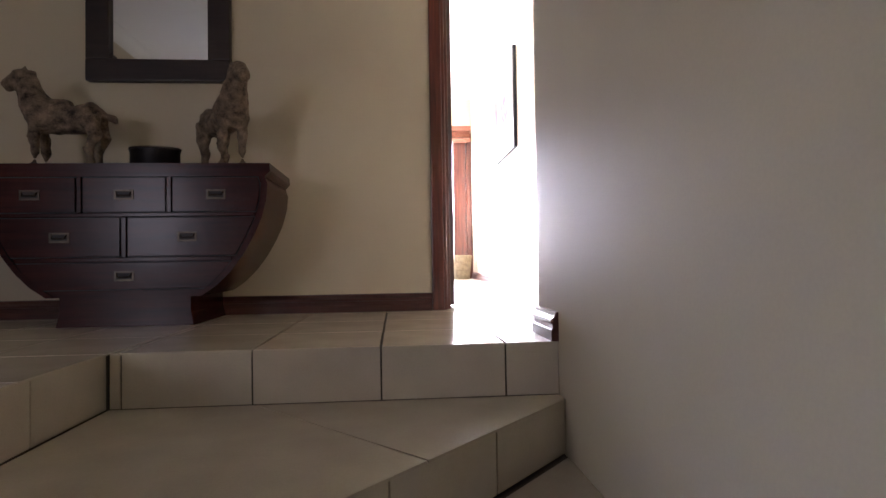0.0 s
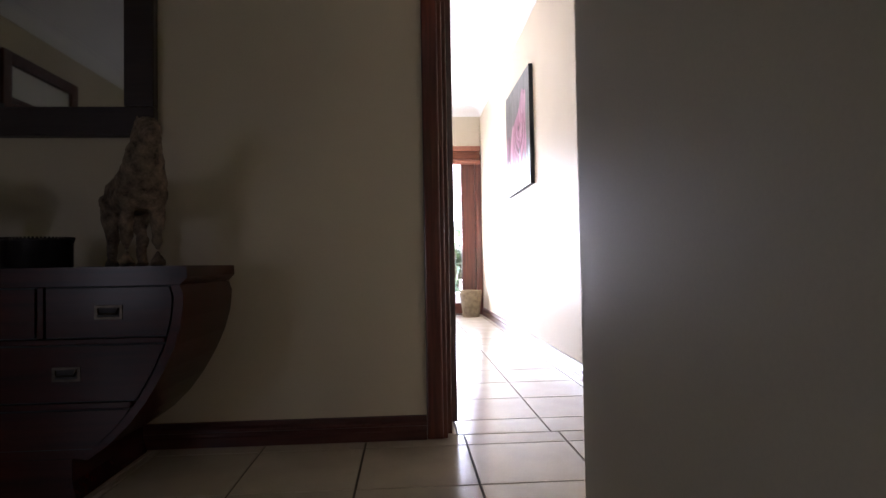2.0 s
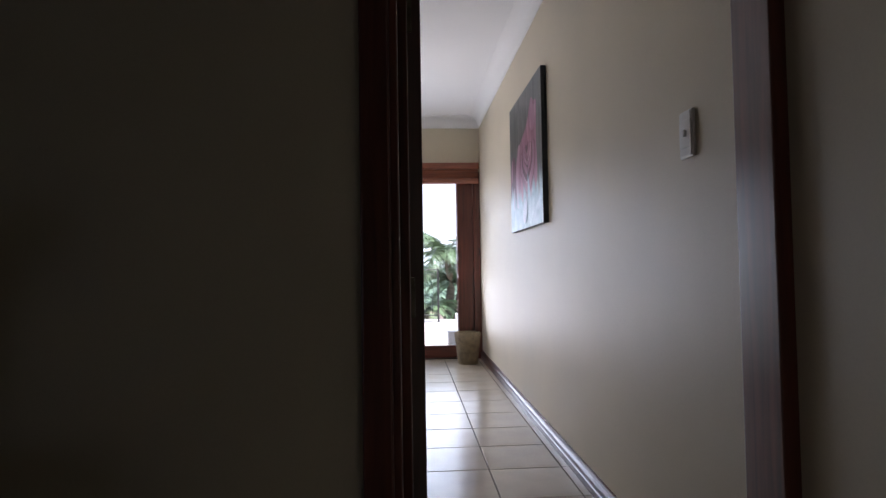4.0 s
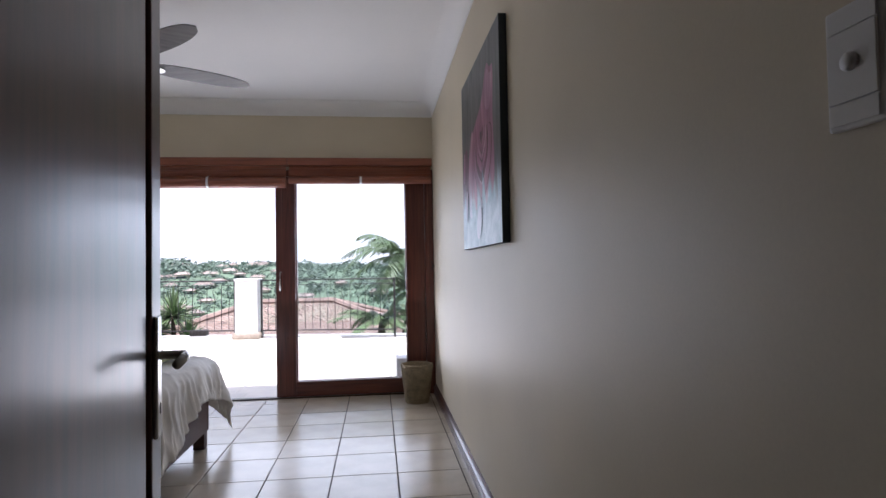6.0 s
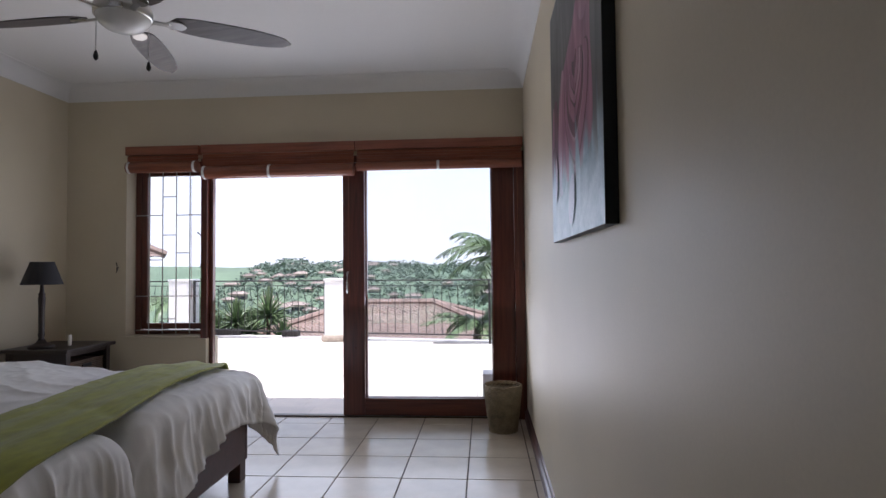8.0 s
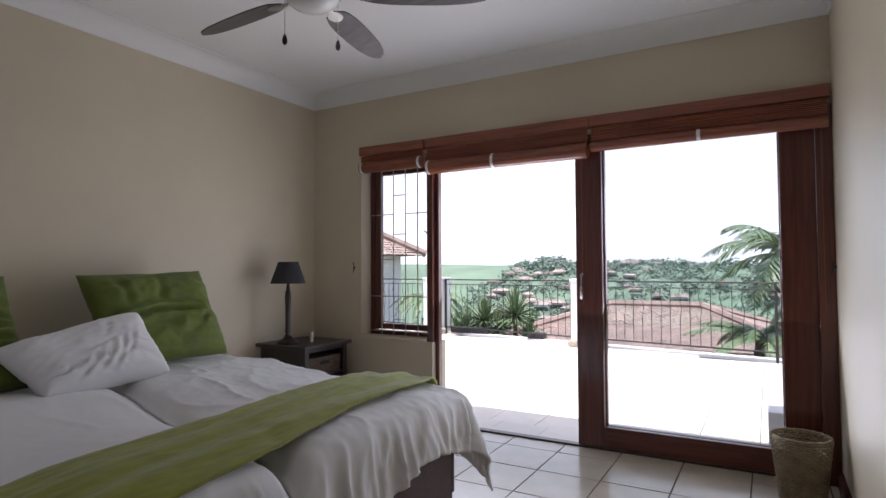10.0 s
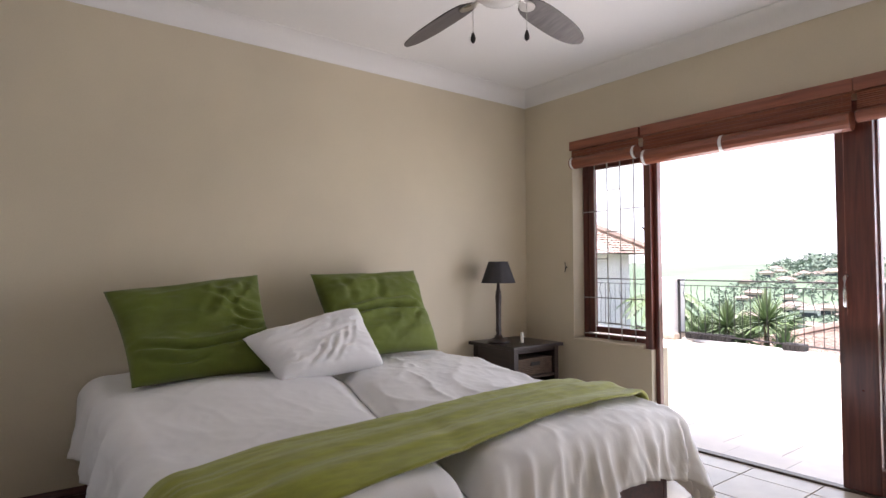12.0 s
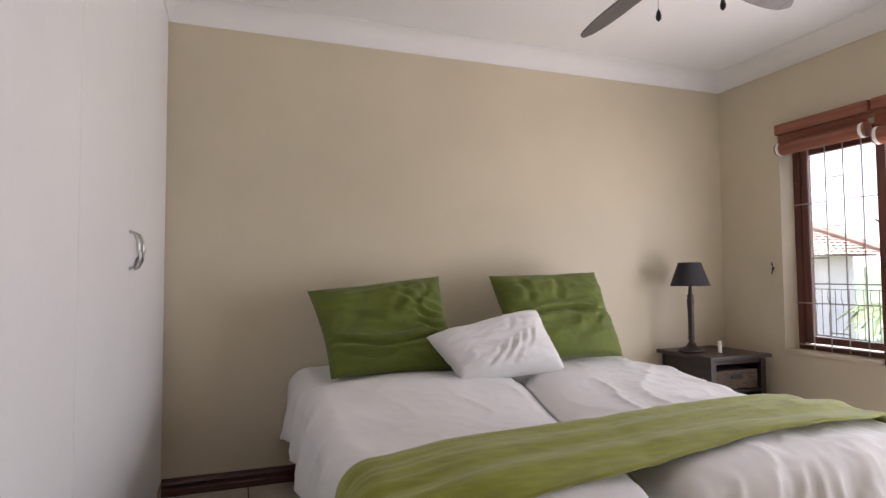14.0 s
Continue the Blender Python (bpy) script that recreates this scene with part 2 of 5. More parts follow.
def tube(bm, pts, radius, sides=6):
    """A rod along points; radius may be a number or one per point."""
    pts = [Vector(p) for p in pts]
    rs = radius if isinstance(radius, (list, tuple)) else [radius] * len(pts)
    rings = []
    for i, p in enumerate(pts):
        d = (pts[min(i + 1, len(pts) - 1)] - pts[max(i - 1, 0)]).normalized()
        side = d.cross(Vector((0, 0, 1)))
        side = side.normalized() if side.length > 1e-3 else Vector((1, 0, 0))
        up = side.cross(d)
        rings.append([bm.verts.new(p + rs[i] * (math.cos(2 * math.pi * k / sides) * side + math.sin(2 * math.pi * k / sides) * up)) for k in range(sides)])
    for a, b in zip(rings, rings[1:]):
        for k in range(sides):
            j = (k + 1) % sides
            bm.faces.new((a[k], a[j], b[j], b[k]))
    bm.faces.new(rings[0][::-1]), bm.faces.new(rings[-1])
    return bm


def extrude_profile(outline, axis, a, b):
    """A solid whose outline (pairs) is swept along x ('x': pairs are y, z) or along y ('y': pairs are x, z)."""
    bm = bmesh.new()
    put = (lambda p, s: (s, p[0], p[1])) if axis == "x" else (lambda p, s: (p[0], s, p[1]))
    one = [bm.verts.new(put(p, a)) for p in outline]
    two = [bm.verts.new(put(p, b)) for p in outline]
    n = len(outline)
    for i in range(n):
        j = (i + 1) % n
        bm.faces.new((one[i], one[j], two[j], two[i]))
    bm.faces.new(one[::-1]), bm.faces.new(two)
    bmesh.ops.recalc_face_normals(bm, faces=bm.faces)
    return bm


def grid_mesh(nu, nv, f, close=False):
    bm = bmesh.new()
    vs = [[bm.verts.new(f(i / (nu - 1), j / (nv - 1))) for j in range(nv)] for i in range(nu)]
    for i in range(nu - 1):
        for j in range(nv - 1):
            bm.faces.new((vs[i][j], vs[i + 1][j], vs[i + 1][j + 1], vs[i][j + 1]))
    return bm


def solid(ob, thickness, offset=-1.0):
    m = ob.modifiers.new("thickness", "SOLIDIFY")
    m.thickness, m.offset = thickness, offset
    return ob


# ---- the plan ----
RX = 0.02        # wall with the painting
LX = -3.965      # wall behind the bed
YW = 6.78        # inner face of the terrace wall
YB = 1.30        # landing face of the wall with the chest
YI = 1.43        # bedroom face of that wall
CZ = 2.86        # ceiling
DJ = -0.862       # hinge jamb of the bedroom door
SX = -0.622       # stair wall
SE = 0.255       # its end
OUT = YW + 0.22

# ---- walls ----
structure("wall_painting", box(RX, RX + 0.2, SE, OUT, -0.1, CZ), PAINT, "cream painted plaster wall beside the bedroom doorway", "wall")
structure("wall_stair", box(SX, RX + 0.2, -5.6, SE, -1.3, CZ), PAINT, "cream painted stair wall with rounded plaster edge", "wall")
structure("wall_bed", box(LX - 0.2, LX, YI, OUT, -0.1, CZ), PAINT, "cream painted plaster wall behind the bed", "wall")
wl, dl, wt = -3.418, -2.70, 2.21
bm = bmesh.new()
bm_box(bm, LX, wl, YW, OUT, -0.1, CZ)
bm_box(bm, wl, RX, YW, OUT, wt, CZ)
bm_box(bm, wl, dl, YW, OUT, -0.1, 0.66)
structure("wall_terrace", bm, PAINT, "cream plaster wall with window and sliding door openings", "wall")
structure("window_sill", box(wl + 0.001, dl - 0.06, YW - 0.02, YW + 0.134, 0.662, 0.685, 0.006), PAINT, "cream painted plaster window sill", "sill")
bm = bmesh.new()
bm_box(bm, -4.6, DJ - 0.05, YB, YI, -0.1, CZ)
bm_box(bm, DJ - 0.05, RX, YB, YI, 2.10, CZ)
structure("wall_landing", bm, PAINT, "cream plaster wall behind the curved chest", "wall")
structure("wall_closet", box(LX, -1.42, YI, 1.98, 0, CZ), PAINT, "plain cream wall behind the built-in wardrobe", "wall")
bm = bmesh.new()
bm_box(bm, -4.4, -4.2, -5.6, -4.2, -1.3, CZ)
bm_box(bm, -4.4, -4.2, -3.2, YB, -1.3, CZ)
bm_box(bm, -4.4, -4.2, -4.2, -3.2, -1.3, 0.25)
bm_box(bm, -4.4, -4.2, -4.2, -3.2, 1.45, CZ)
structure("wall_stair_window", bm, PAINT, "cream plaster wall of the stairwell with a window", "wall")
structure("wall_hall", box(-4.2, SX, -5.6, -5.4, -1.3, CZ), PAINT, "plain cream wall at the foot of the stairs", "wall")
structure("ceiling", box(-4.4, RX + 0.2, -5.6, OUT, CZ, CZ + 0.15), CEIL, "smooth white painted ceiling", "ceiling")


def cornice(name, x0, x1, y0, y1, axis, sgn):
    """Coved plaster cornice along one wall."""
    pts = [(0, 0), (0, -0.125), (0.006, -0.125)]
    pts += [(0.118 - 0.110 * math.cos(a), -0.122 + 0.116 * math.sin(a)) for a in [radians(6 * d) for d in range(1, 15)]]
    pts += [(0.125, -0.005), (0.125, 0)]
    if axis == "x":
        bm = extrude_profile([(y0 + sgn * p, CZ + q) for p, q in pts], "x", x0, x1)
    else:
        bm = extrude_profile([(x0 + sgn * p, CZ + q) for p, q in pts], "y", y0, y1)
    return structure(name, bm, CEIL, "white coved plaster cornice under the ceiling", "cornice")


cornice("cornice_terrace", LX, RX, YW, YW, "x", -1)
cornice("cornice_bed", LX, LX, 2.635, YW, "y", 1)
cornice("cornice_painting", RX, RX, YI, YW, "y", -1)
cornice("cornice_landing", -4.2, RX, YB, YB, "x", -1)
cornice("cornice_hall", -4.2, -4.2, -5.4, YB, "y", 1)
cornice("cornice_wardrobe", LX, -1.42, 2.635, 2.635, "x", 1)

SKIRT = [(0, 0), (0.024, 0), (0.024, 0.035), (0.020, 0.040), (0.020, 0.055), (0.026, 0.060), (0.026, 0.070), (0.014, 0.080), (0.010, 0.092), (0, 0.095)]


def skirting(name, axis, wall, sgn, a, b):
    bm = extrude_profile([(wall + sgn * p, q) for p, q in SKIRT], axis, a, b)
    return structure(name, bm, SKIRT_X if axis == "x" else MAHOG_Y, "dark mahogany moulded skirting board", "baseboard")


skirting("baseboard_painting", "y", RX, -1, YI, YW - 0.03)
skirting("baseboard_stair", "y", SX, -1, 0.0, SE)
skirting("baseboard_landing", "x", YB, -1, -4.2, DJ - 0.087)
skirting("baseboard_bed", "y", LX, 1, 2.635, YW)
skirting("baseboard_window", "x", YW, -1, LX, dl - 0.05)

# ---- stairs and floor beds ----
structure("floor", box(LX - 0.2, RX + 0.2, YI - 0.1, OUT, -0.2, -0.008), GROUT, "beige ceramic tiled bedroom floor with dark grout", "floor")
bm = bmesh.new()
bm_box(bm, -2.014, RX, 0.012, YI - 0.1, -0.2, -0.008)
bm_box(bm, -4.2, -2.026, -2.26, YI - 0.1, -1.2, -0.008)
structure("floor_landing", bm, GROUT, "beige ceramic tiled landing floor", "floor")
structure("floor_hall", box(-4.2, SX, -5.4, -2.26, -1.3, -1.02), TILE_STUFF, "beige tiled floor at the foot of the stairs", "floor")


def prism(outline, z0, z1):
    bm = bmesh.new()
    lo = [bm.verts.new((x, y, z0)) for x, y in outline]
    hi = [bm.verts.new((x, y, z1)) for x, y in outline]
    n = len(outline)
    for i in range(n):
        bm.faces.new((lo[i], lo[(i + 1) % n], hi[(i + 1) % n], hi[i]))
    bm.faces.new(lo[::-1]), bm.faces.new(hi)
    bmesh.ops.recalc_face_normals(bm, faces=bm.faces)
    return bm


stair = holder("staircase", "beige tiled staircase with a diagonal top step", "stairs", kind="structure")
core = [((SX, 0.012), (-2.026, 0.012), (-2.026, -1.60)), ((SX, 0.0), (-2.026, -1.45), (SX, -1.45)), ((SX, -1.45), (-2.026, -1.45), (-2.026, -1.72), (SX, -1.72)),
        ((SX, -1.72), (-2.026, -1.72), (-2.026, -1.99), (SX, -1.99)), ((SX, -1.99), (-2.026, -1.99), (-2.026, -2.26), (SX, -2.26))]
for k, outline in enumerate(core):
    o = part("step", prism(outline, -1.3, -0.17 * (k + 1) - 0.008), GROUT, stair)
for k, outline in enumerate([((SX - 0.002, 0.0), (-1.578, 0.0), (-1.075, -0.552), (SX - 0.002, -0.062)), ((-1.583, 0.0), (-2.012, 0.0), (-2.012, -1.568), (-1.081, -0.558))]):
    part("tread_tile", prism(outline, -0.177, -0.170), TILE, stair)
for k, outline in enumerate([((SX - 0.002, -0.09), (-1.87, -1.448), (SX - 0.002, -1.448))]):
    part("tread_tile", prism(outline, -0.347, -0.340), TILE, stair)
for k in range(3):
    for i in range(4):
        part("tread_tile", box(SX - 0.36 * (i + 1) + 0.006, SX - 0.36 * i, -1.72 - 0.27 * k + 0.004, -1.45 - 0.27 * k, -0.517 - 0.17 * k, -0.510 - 0.17 * k, 0.001), TILE, stair)
jx = [SX, -0.797, -1.193, -1.589, -1.977, -2.012]
for a, b in zip(jx, jx[1:]):
    part("riser_tile", box(b + 0.0025, a - 0.0025, 0.0, 0.008, -0.168, -0.004, 0.0015), TILE, stair)
for k in range(4):
    part("riser_tile", box(-2.026, -2.018, -0.36 * (k + 1) + 0.0025, -0.36 * k - 0.0025, -0.168, -0.004, 0.0015), TILE, stair)
d = Vector((-2.012 - SX, -1.508, 0)).normalized()
ang = math.atan2(d.y, d.x)
for k in range(5):
    bm = box(0.4 * k + 0.003, 0.4 * k + 0.397, -0.004, 0.004, -0.338, -0.178, 0.0015)
    bmesh.ops.transform(bm, matrix=Matrix.Translation((SX, -0.05, 0)) @ Matrix.Rotation(ang, 4, "Z"), verts=bm.verts)
    part("riser_tile", bm, TILE, stair)

# ---- bedroom door: frame and leaf ----
fr = holder("door_1", "mahogany door frame with architrave round the doorway", "door frame", kind="structure")
part("architrave", box(DJ - 0.086, DJ - 0.02, YB - 0.022, YB, 0, 2.18, 0.006), MAHOG, fr)
part("architrave", box(DJ - 0.02, RX, YB - 0.022, YB, 2.07, 2.18, 0.006), MAHOG_X, fr)
part("jamb", box(DJ - 0.05, DJ - 0.002, YB - 0.012, YI + 0.001, 0, 2.10, 0.004), MAHOG, fr)
part("jamb", box(RX - 0.04, RX, YB - 0.012, YI + 0.008, 0, 2.10, 0.004), MAHOG, fr)
part("head", box(DJ - 0.002, RX - 0.04, YB - 0.012, YI + 0.008, 2.05, 2.10, 0.004), MAHOG_X, fr)
part("stop", box(DJ - 0.0025, DJ + 0.02, YB + 0.05, YI + 0.008, 0, 2.05, 0.003), MAHOG, fr)
part("architrave", box(DJ - 0.125, DJ - 0.026, YI, YI + 0.022, 0, 2.18, 0.006), MAHOG, fr)

leaf = holder("door", "open panelled mahogany bedroom door with chrome handle", "door", at=(-0.846, 1.478, 0))
leaf.rotation_euler = (0, 0, radians(100.8))
LW, LT = 0.90, 0.041


def leaf_part(name, x0, x1, z0, z1, y0=0.0, y1=LT, mat=DOORWOOD, bev=0.004, label=""):
    return part(name, box(x0, x1, -y1, -y0, z0, z1, bev), mat, leaf, label)


leaf_part("stile", 0.004, 0.10, 0.01, 2.03)
leaf_part("stile", LW - 0.095, LW, 0.01, 2.03)
leaf_part("rail", 0.10, LW - 0.095, 0.01, 0.24, mat=DOORWOOD)
leaf_part("rail", 0.10, LW - 0.095, 1.90, 2.03, mat=DOORWOOD)
leaf_part("panel", 0.10, LW - 0.095, 0.24, 1.90, 0.014, LT - 0.014, bev=0.002)
leaf_part("panel_field", 0.133, LW - 0.122, 0.275, 1.865, 0.004, LT - 0.004, bev=0.009)
for s in (-1, 1):
    yy = 0.0 if s > 0 else -LT
    hp = part("handle_plate", box(LW - 0.088, LW - 0.045, min(yy, yy + s * 0.009), max(yy, yy + s * 0.009), 0.93, 1.16, 0.004), STEEL, leaf, "polished chrome back plate")
    bm = tube(bmesh.new(), [(LW - 0.066, yy, 1.085), (LW - 0.066, yy + s * 0.045, 1.085), (LW - 0.072, yy + s * 0.055, 1.085), (LW - 0.10, yy + s * 0.058, 1.085), (LW - 0.185, yy + s * 0.055, 1.083)], 0.0085, 10)
    part("lever", bm, STEEL, leaf, "chrome lever handle", True)
    part("keyhole", box(LW - 0.069, LW - 0.063, min(yy + s * 0.0095, yy + s * 0.0105), max(yy + s * 0.0095, yy + s * 0.0105), 0.975, 0.995), BLACK, leaf)
for z in (0.33, 1.0, 1.72):
    part("hinge", box(-0.003, 0.0038, -0.016, 0.008, z - 0.05, z + 0.05, 0.001), TARNISH, leaf, "worn steel butt hinge")

# ---- sliding door and side window in the terrace wall ----
FY0, FY1 = YW + 0.02, YW + 0.17
sd = holder("sliding_door", "mahogany framed glass sliding door, one side open", "sliding door", kind="structure")
part("frame_post", box(dl - 0.06, dl - 0.002, FY0, FY0 + 0.125, 0, wt, 0.005), MAHOG, sd)
part("frame_bead", box(dl - 0.001, dl + 0.034, FY0 + 0.035, FY0 + 0.085, 0, wt, 0.006), MAHOG, sd)
part("frame_post", box(RX - 0.086, RX - 0.002, FY0 - 0.03, FY1, 0, wt, 0.005), MAHOG, sd)
part("frame_head", box(dl + 0.034, RX - 0.086, FY0, FY1, wt - 0.06, wt - 0.001, 0.005), MAHOG_X, sd)
part("threshold", box(dl + 0.034, RX - 0.086, FY0 + 0.001, FY0 + 0.06, -0.004, 0.012, 0.003), TARNISH, sd, "dull dark metal track")


def glazed_panel(name, x0, x1, y0, y1):
    p = part(name, box(x0, x0 + 0.185, y0, y1, 0.014, wt - 0.065, 0.005), MAHOG, sd)
    part("stile", box(x1 - 0.185, x1, y0, y1, 0.014, wt - 0.065, 0.005), MAHOG, p)
    part("bottom_rail", box(x0 + 0.185, x1 - 0.185, y0 + 0.002, y1 - 0.002, 0.014, 0.155, 0.005), MAHOG_X, p)
    part("top_rail", box(x0 + 0.185, x1 - 0.185, y0 + 0.002, y1 - 0.002, 2.10, wt - 0.065, 0.005), MAHOG_X, p)
    g = part("pane", box(x0 + 0.18, x1 - 0.18, (y0 + y1) / 2 - 0.003, (y0 + y1) / 2 + 0.003, 0.15, 2.105), GLASS, p, "clear glass pane")
    g.visible_shadow = False
    return p


pa = glazed_panel("panel_fixed", -1.515, RX - 0.087, YW + 0.03, YW + 0.075)
pb = glazed_panel("panel_slid_open", -1.505, RX - 0.095, YW + 0.085, YW + 0.13)
bm = tube(bmesh.new(), [(-1.47, YW + 0.03, 1.215), (-1.47, YW - 0.005, 1.205), (-1.47, YW - 0.008, 1.125), (-1.47, YW - 0.005, 1.045), (-1.47, YW + 0.03, 1.035)], 0.009, 8)
part("pull_handle", bm, STEEL, pa, "aluminium pull handle", True)

win = holder("window_1", "narrow mahogany casement window with burglar bars", "window", kind="structure")
wy = YW + 0.135
part("window_frame", box(wl, wl + 0.05, wy, wy + 0.06, 0.66, wt, 0.004), MAHOG, win)
part("window_frame", box(wl + 0.05, dl - 0.061, wy, wy + 0.06, 0.66, 0.72, 0.004), MAHOG_X, win)
part("window_frame", box(wl + 0.05, dl - 0.061, wy, wy + 0.06, 2.15, wt - 0.001, 0.004), MAHOG_X, win)
cas = part("casement", box(wl + 0.055, wl + 0.105, wy + 0.005, wy + 0.05, 0.73, 2.14, 0.004), MAHOG, win)
part("stile", box(dl - 0.115, dl - 0.066, wy + 0.005, wy + 0.05, 0.73, 2.14, 0.004), MAHOG, cas)
part("rail", box(wl + 0.105, dl - 0.115, wy + 0.005, wy + 0.05, 0.73, 0.78, 0.004), MAHOG_X, cas)
part("rail", box(wl + 0.105, dl - 0.115, wy + 0.005, wy + 0.05, 2.09, 2.14, 0.004), MAHOG_X, cas)
g = part("pane", box(wl + 0.10, dl - 0.11, wy + 0.025, wy + 0.03, 0.775, 2.095), GLASS, cas)
g.visible_shadow = False
part("stay_handle", tube(bmesh.new(), [(dl - 0.09, wy, 1.55), (dl - 0.10, wy - 0.03, 1.55), (dl - 0.13, wy - 0.035, 1.58)], 0.006, 6), BLACK, cas)
part("stay_handle", tube(bmesh.new(), [(dl - 0.09, wy, 1.30), (dl - 0.10, wy - 0.03, 1.30), (dl - 0.10, wy - 0.035, 1.27)], 0.006, 6), BLACK, cas)
gr = holder("burglar_bars", "slim painted steel burglar bars inside the window", "burglar bars")
gy = wy - 0.018
bx = [wl + 0.02, wl + 0.135, wl + 0.26, wl + 0.385, wl + 0.51, dl - 0.08]
for i, x in enumerate(bx[1:5]):
    part("bar", tube(bmesh.new(), [(x, gy, 0.69), (x, gy, wt - 0.01)], 0.0052, 6), BARS, gr)
for a, b, z in ((wl + 0.005, bx[2], 1.735), (wl + 0.005, dl - 0.065, 1.02), (bx[3], dl - 0.065, 1.735), (bx[2], bx[3], 1.90), (bx[2], bx[3], 1.56), (bx[1], bx[2], 1.34), (bx[3], bx[4], 1.40), (bx[2], bx[3], 0.82), (wl + 0.005, dl - 0.065, 0.72)):
    part("cross_bar", tube(bmesh.new(), [(a, gy, z), (b, gy, z)], 0.0045, 6), BARS, gr)

# ---- pelmets and rolled bamboo blinds ----


def blind(x0, x1, top, bottom, depth, tapes, category_label):
    h = holder("bamboo_blind", category_label, "blind", "bamboo blinds over the terrace wall")
    part("headrail", box(x0, x1, YW - 0.075, YW - 0.004, top - 0.075, top, 0.004), VALANCE, h, "red-brown wooden headrail")
    n = max(5, int((top - 0.08 - bottom) / 0.011))
    bm = bmesh.new()
    for k in range(n):
        z = bottom + (top - 0.08 - bottom) * (k + 0.5) / n
        tube(bm, [(x0 + 0.012, YW - 0.052 - 0.004 * (k % 2), z), (x1 - 0.012, YW - 0.052 - 0.004 * (k % 2), z)], 0.0062, 6)
    part("slat_screen", bm, VALANCE, h, "bamboo slats in the rolled screen")
    bm = bmesh.new()
    tube(bm, [(x0 + 0.012, YW - 0.055, bottom + depth), (x1 - 0.012, YW - 0.055, bottom + depth)], depth, 14)
    part("roll", bm, VALANCE, h, "rolled-up bamboo slats")
    for x in [x0 + 0.035 + (x1 - x0 - 0.07) * k for k in tapes]:
        c, pts = (YW - 0.055, bottom + depth), []
        for a in range(0, 361, 30):
            pts.append((x, c[0] + (depth + 0.003) * math.cos(radians(a)), c[1] + (depth + 0.003) * math.sin(radians(a))))
        bm = bmesh.new()
        rows = [[bm.verts.new((x + s, p[1], p[2])) for p in pts[:-1]] for s in (-0.011, 0.011)]
        for i in range(len(rows[0])):
            j = (i + 1) % len(rows[0])
            bm.faces.new((rows[0][i], rows[0][j], rows[1][j], rows[1][i]))
        part("tape", bm, LINEN, h, "pale cotton tape")
    part("cord", tube(bmesh.new(), [(x1 - 0.05, YW - 0.08, top - 0.07), (x1 - 0.05, YW - 0.083, 1.3), (x1 - 0.048, YW - 0.083, 1.0)], 0.0016, 5), VALANCE, h)
    return h


blind(wl + 0.03, -2.737, 2.313, 2.085, 0.047, (0, 1), "short bamboo blind rolled up above the window")
blind(-2.717, -1.386, 2.313, 2.022, 0.055, (0, 0.45), "bamboo blind rolled up above the open door side")
blind(-1.383, RX - 0.012, 2.313, 2.062, 0.036, (0.5,), "bamboo blind rolled up above the glass door")


def hook(x, z):
    h = holder("cord_hook", "small dark metal cord cleat on the wall", "cleat")
    bm = tube(bmesh.new(), [(x, YW - 0.002, z), (x, YW - 0.02, z)], 0.006, 8)
    part("stem", bm, BLACK, h)
    part("horns", tube(bmesh.new(), [(x, YW - 0.03, z - 0.045), (x, YW - 0.02, z - 0.02), (x, YW - 0.018, z), (x, YW - 0.02, z + 0.02), (x, YW - 0.03, z + 0.045)], [0.003, 0.005, 0.007, 0.005, 0.003], 8), BLACK, h, "", True)
    return h


hook(-3.487, 1.274)
rc = holder("cord_hook", "small dark metal cord cleat on the wall", "cleat")
part("stem", tube(bmesh.new(), [(RX - 0.001, 6.74, 1.255), (RX - 0.02, 6.74, 1.255)], 0.006, 8), BLACK, rc)
part("horns", tube(bmesh.new(), [(RX - 0.03, 6.74, 1.21), (RX - 0.02, 6.74, 1.235), (RX - 0.018, 6.74, 1.255), (RX - 0.02, 6.74, 1.275), (RX - 0.03, 6.74, 1.30)], [0.003, 0.005, 0.007, 0.005, 0.003], 8), BLACK, rc, "", True)

# ---- bed ----
BX0, BX1, BY0, BY1, BT = LX + 0.03, -1.81, 3.44, 5.44, 0.585


def split_y(x):
    return 4.62 - 0.44 * (x + 3.7) / 2.15


RX1 = BX1 + 0.07
for k, (a, b) in enumerate(((BY0, 4.40), (4.41, BY1 - 0.05))):
    bed = holder("bed_base", "dark wooden single bed base pushed beside its twin", "bed", "twin beds")
    part("side_rail", box(BX0, RX1, a, a + 0.03, 0.12, 0.34, 0.004), BEDWOOD, bed)
    part("side_rail", box(BX0, RX1, b - 0.03, b, 0.12, 0.34, 0.004), BEDWOOD, bed)
    part("foot_rail", box(RX1 - 0.03, RX1, a + 0.03, b - 0.03, 0.12, 0.34, 0.004), BEDWOOD, bed)
    part("platform", box(BX0, RX1 - 0.03, a + 0.03, b - 0.03, 0.28, 0.32), BEDWOOD, bed)
    for x in (BX0 + 0.01, RX1 - 0.085):
        for y in (a + 0.004, b - 0.079):
            part("leg", box(x, x + 0.075, y, y + 0.075, 0, 0.33, 0.005), BEDWOOD, bed)
    m = tagged(part("mattress", box(BX0 + 0.02, BX1 - 0.03, a + 0.02, b - 0.02, 0.342, BT - 0.045, 0.05), LINEN, None, "", True), "white mattress under the duvet on the bed base", "mattress", "mattresses")


def fold(dist, r=0.11, flare=0.10):
    if dist <= 0:
        return 0.0, 0.0
    if dist < r * math.pi / 2:
        return r * math.sin(dist / r), r * (1 - math.cos(dist / r))
    e = dist - r * math.pi / 2
    return r + e * flare, r + e


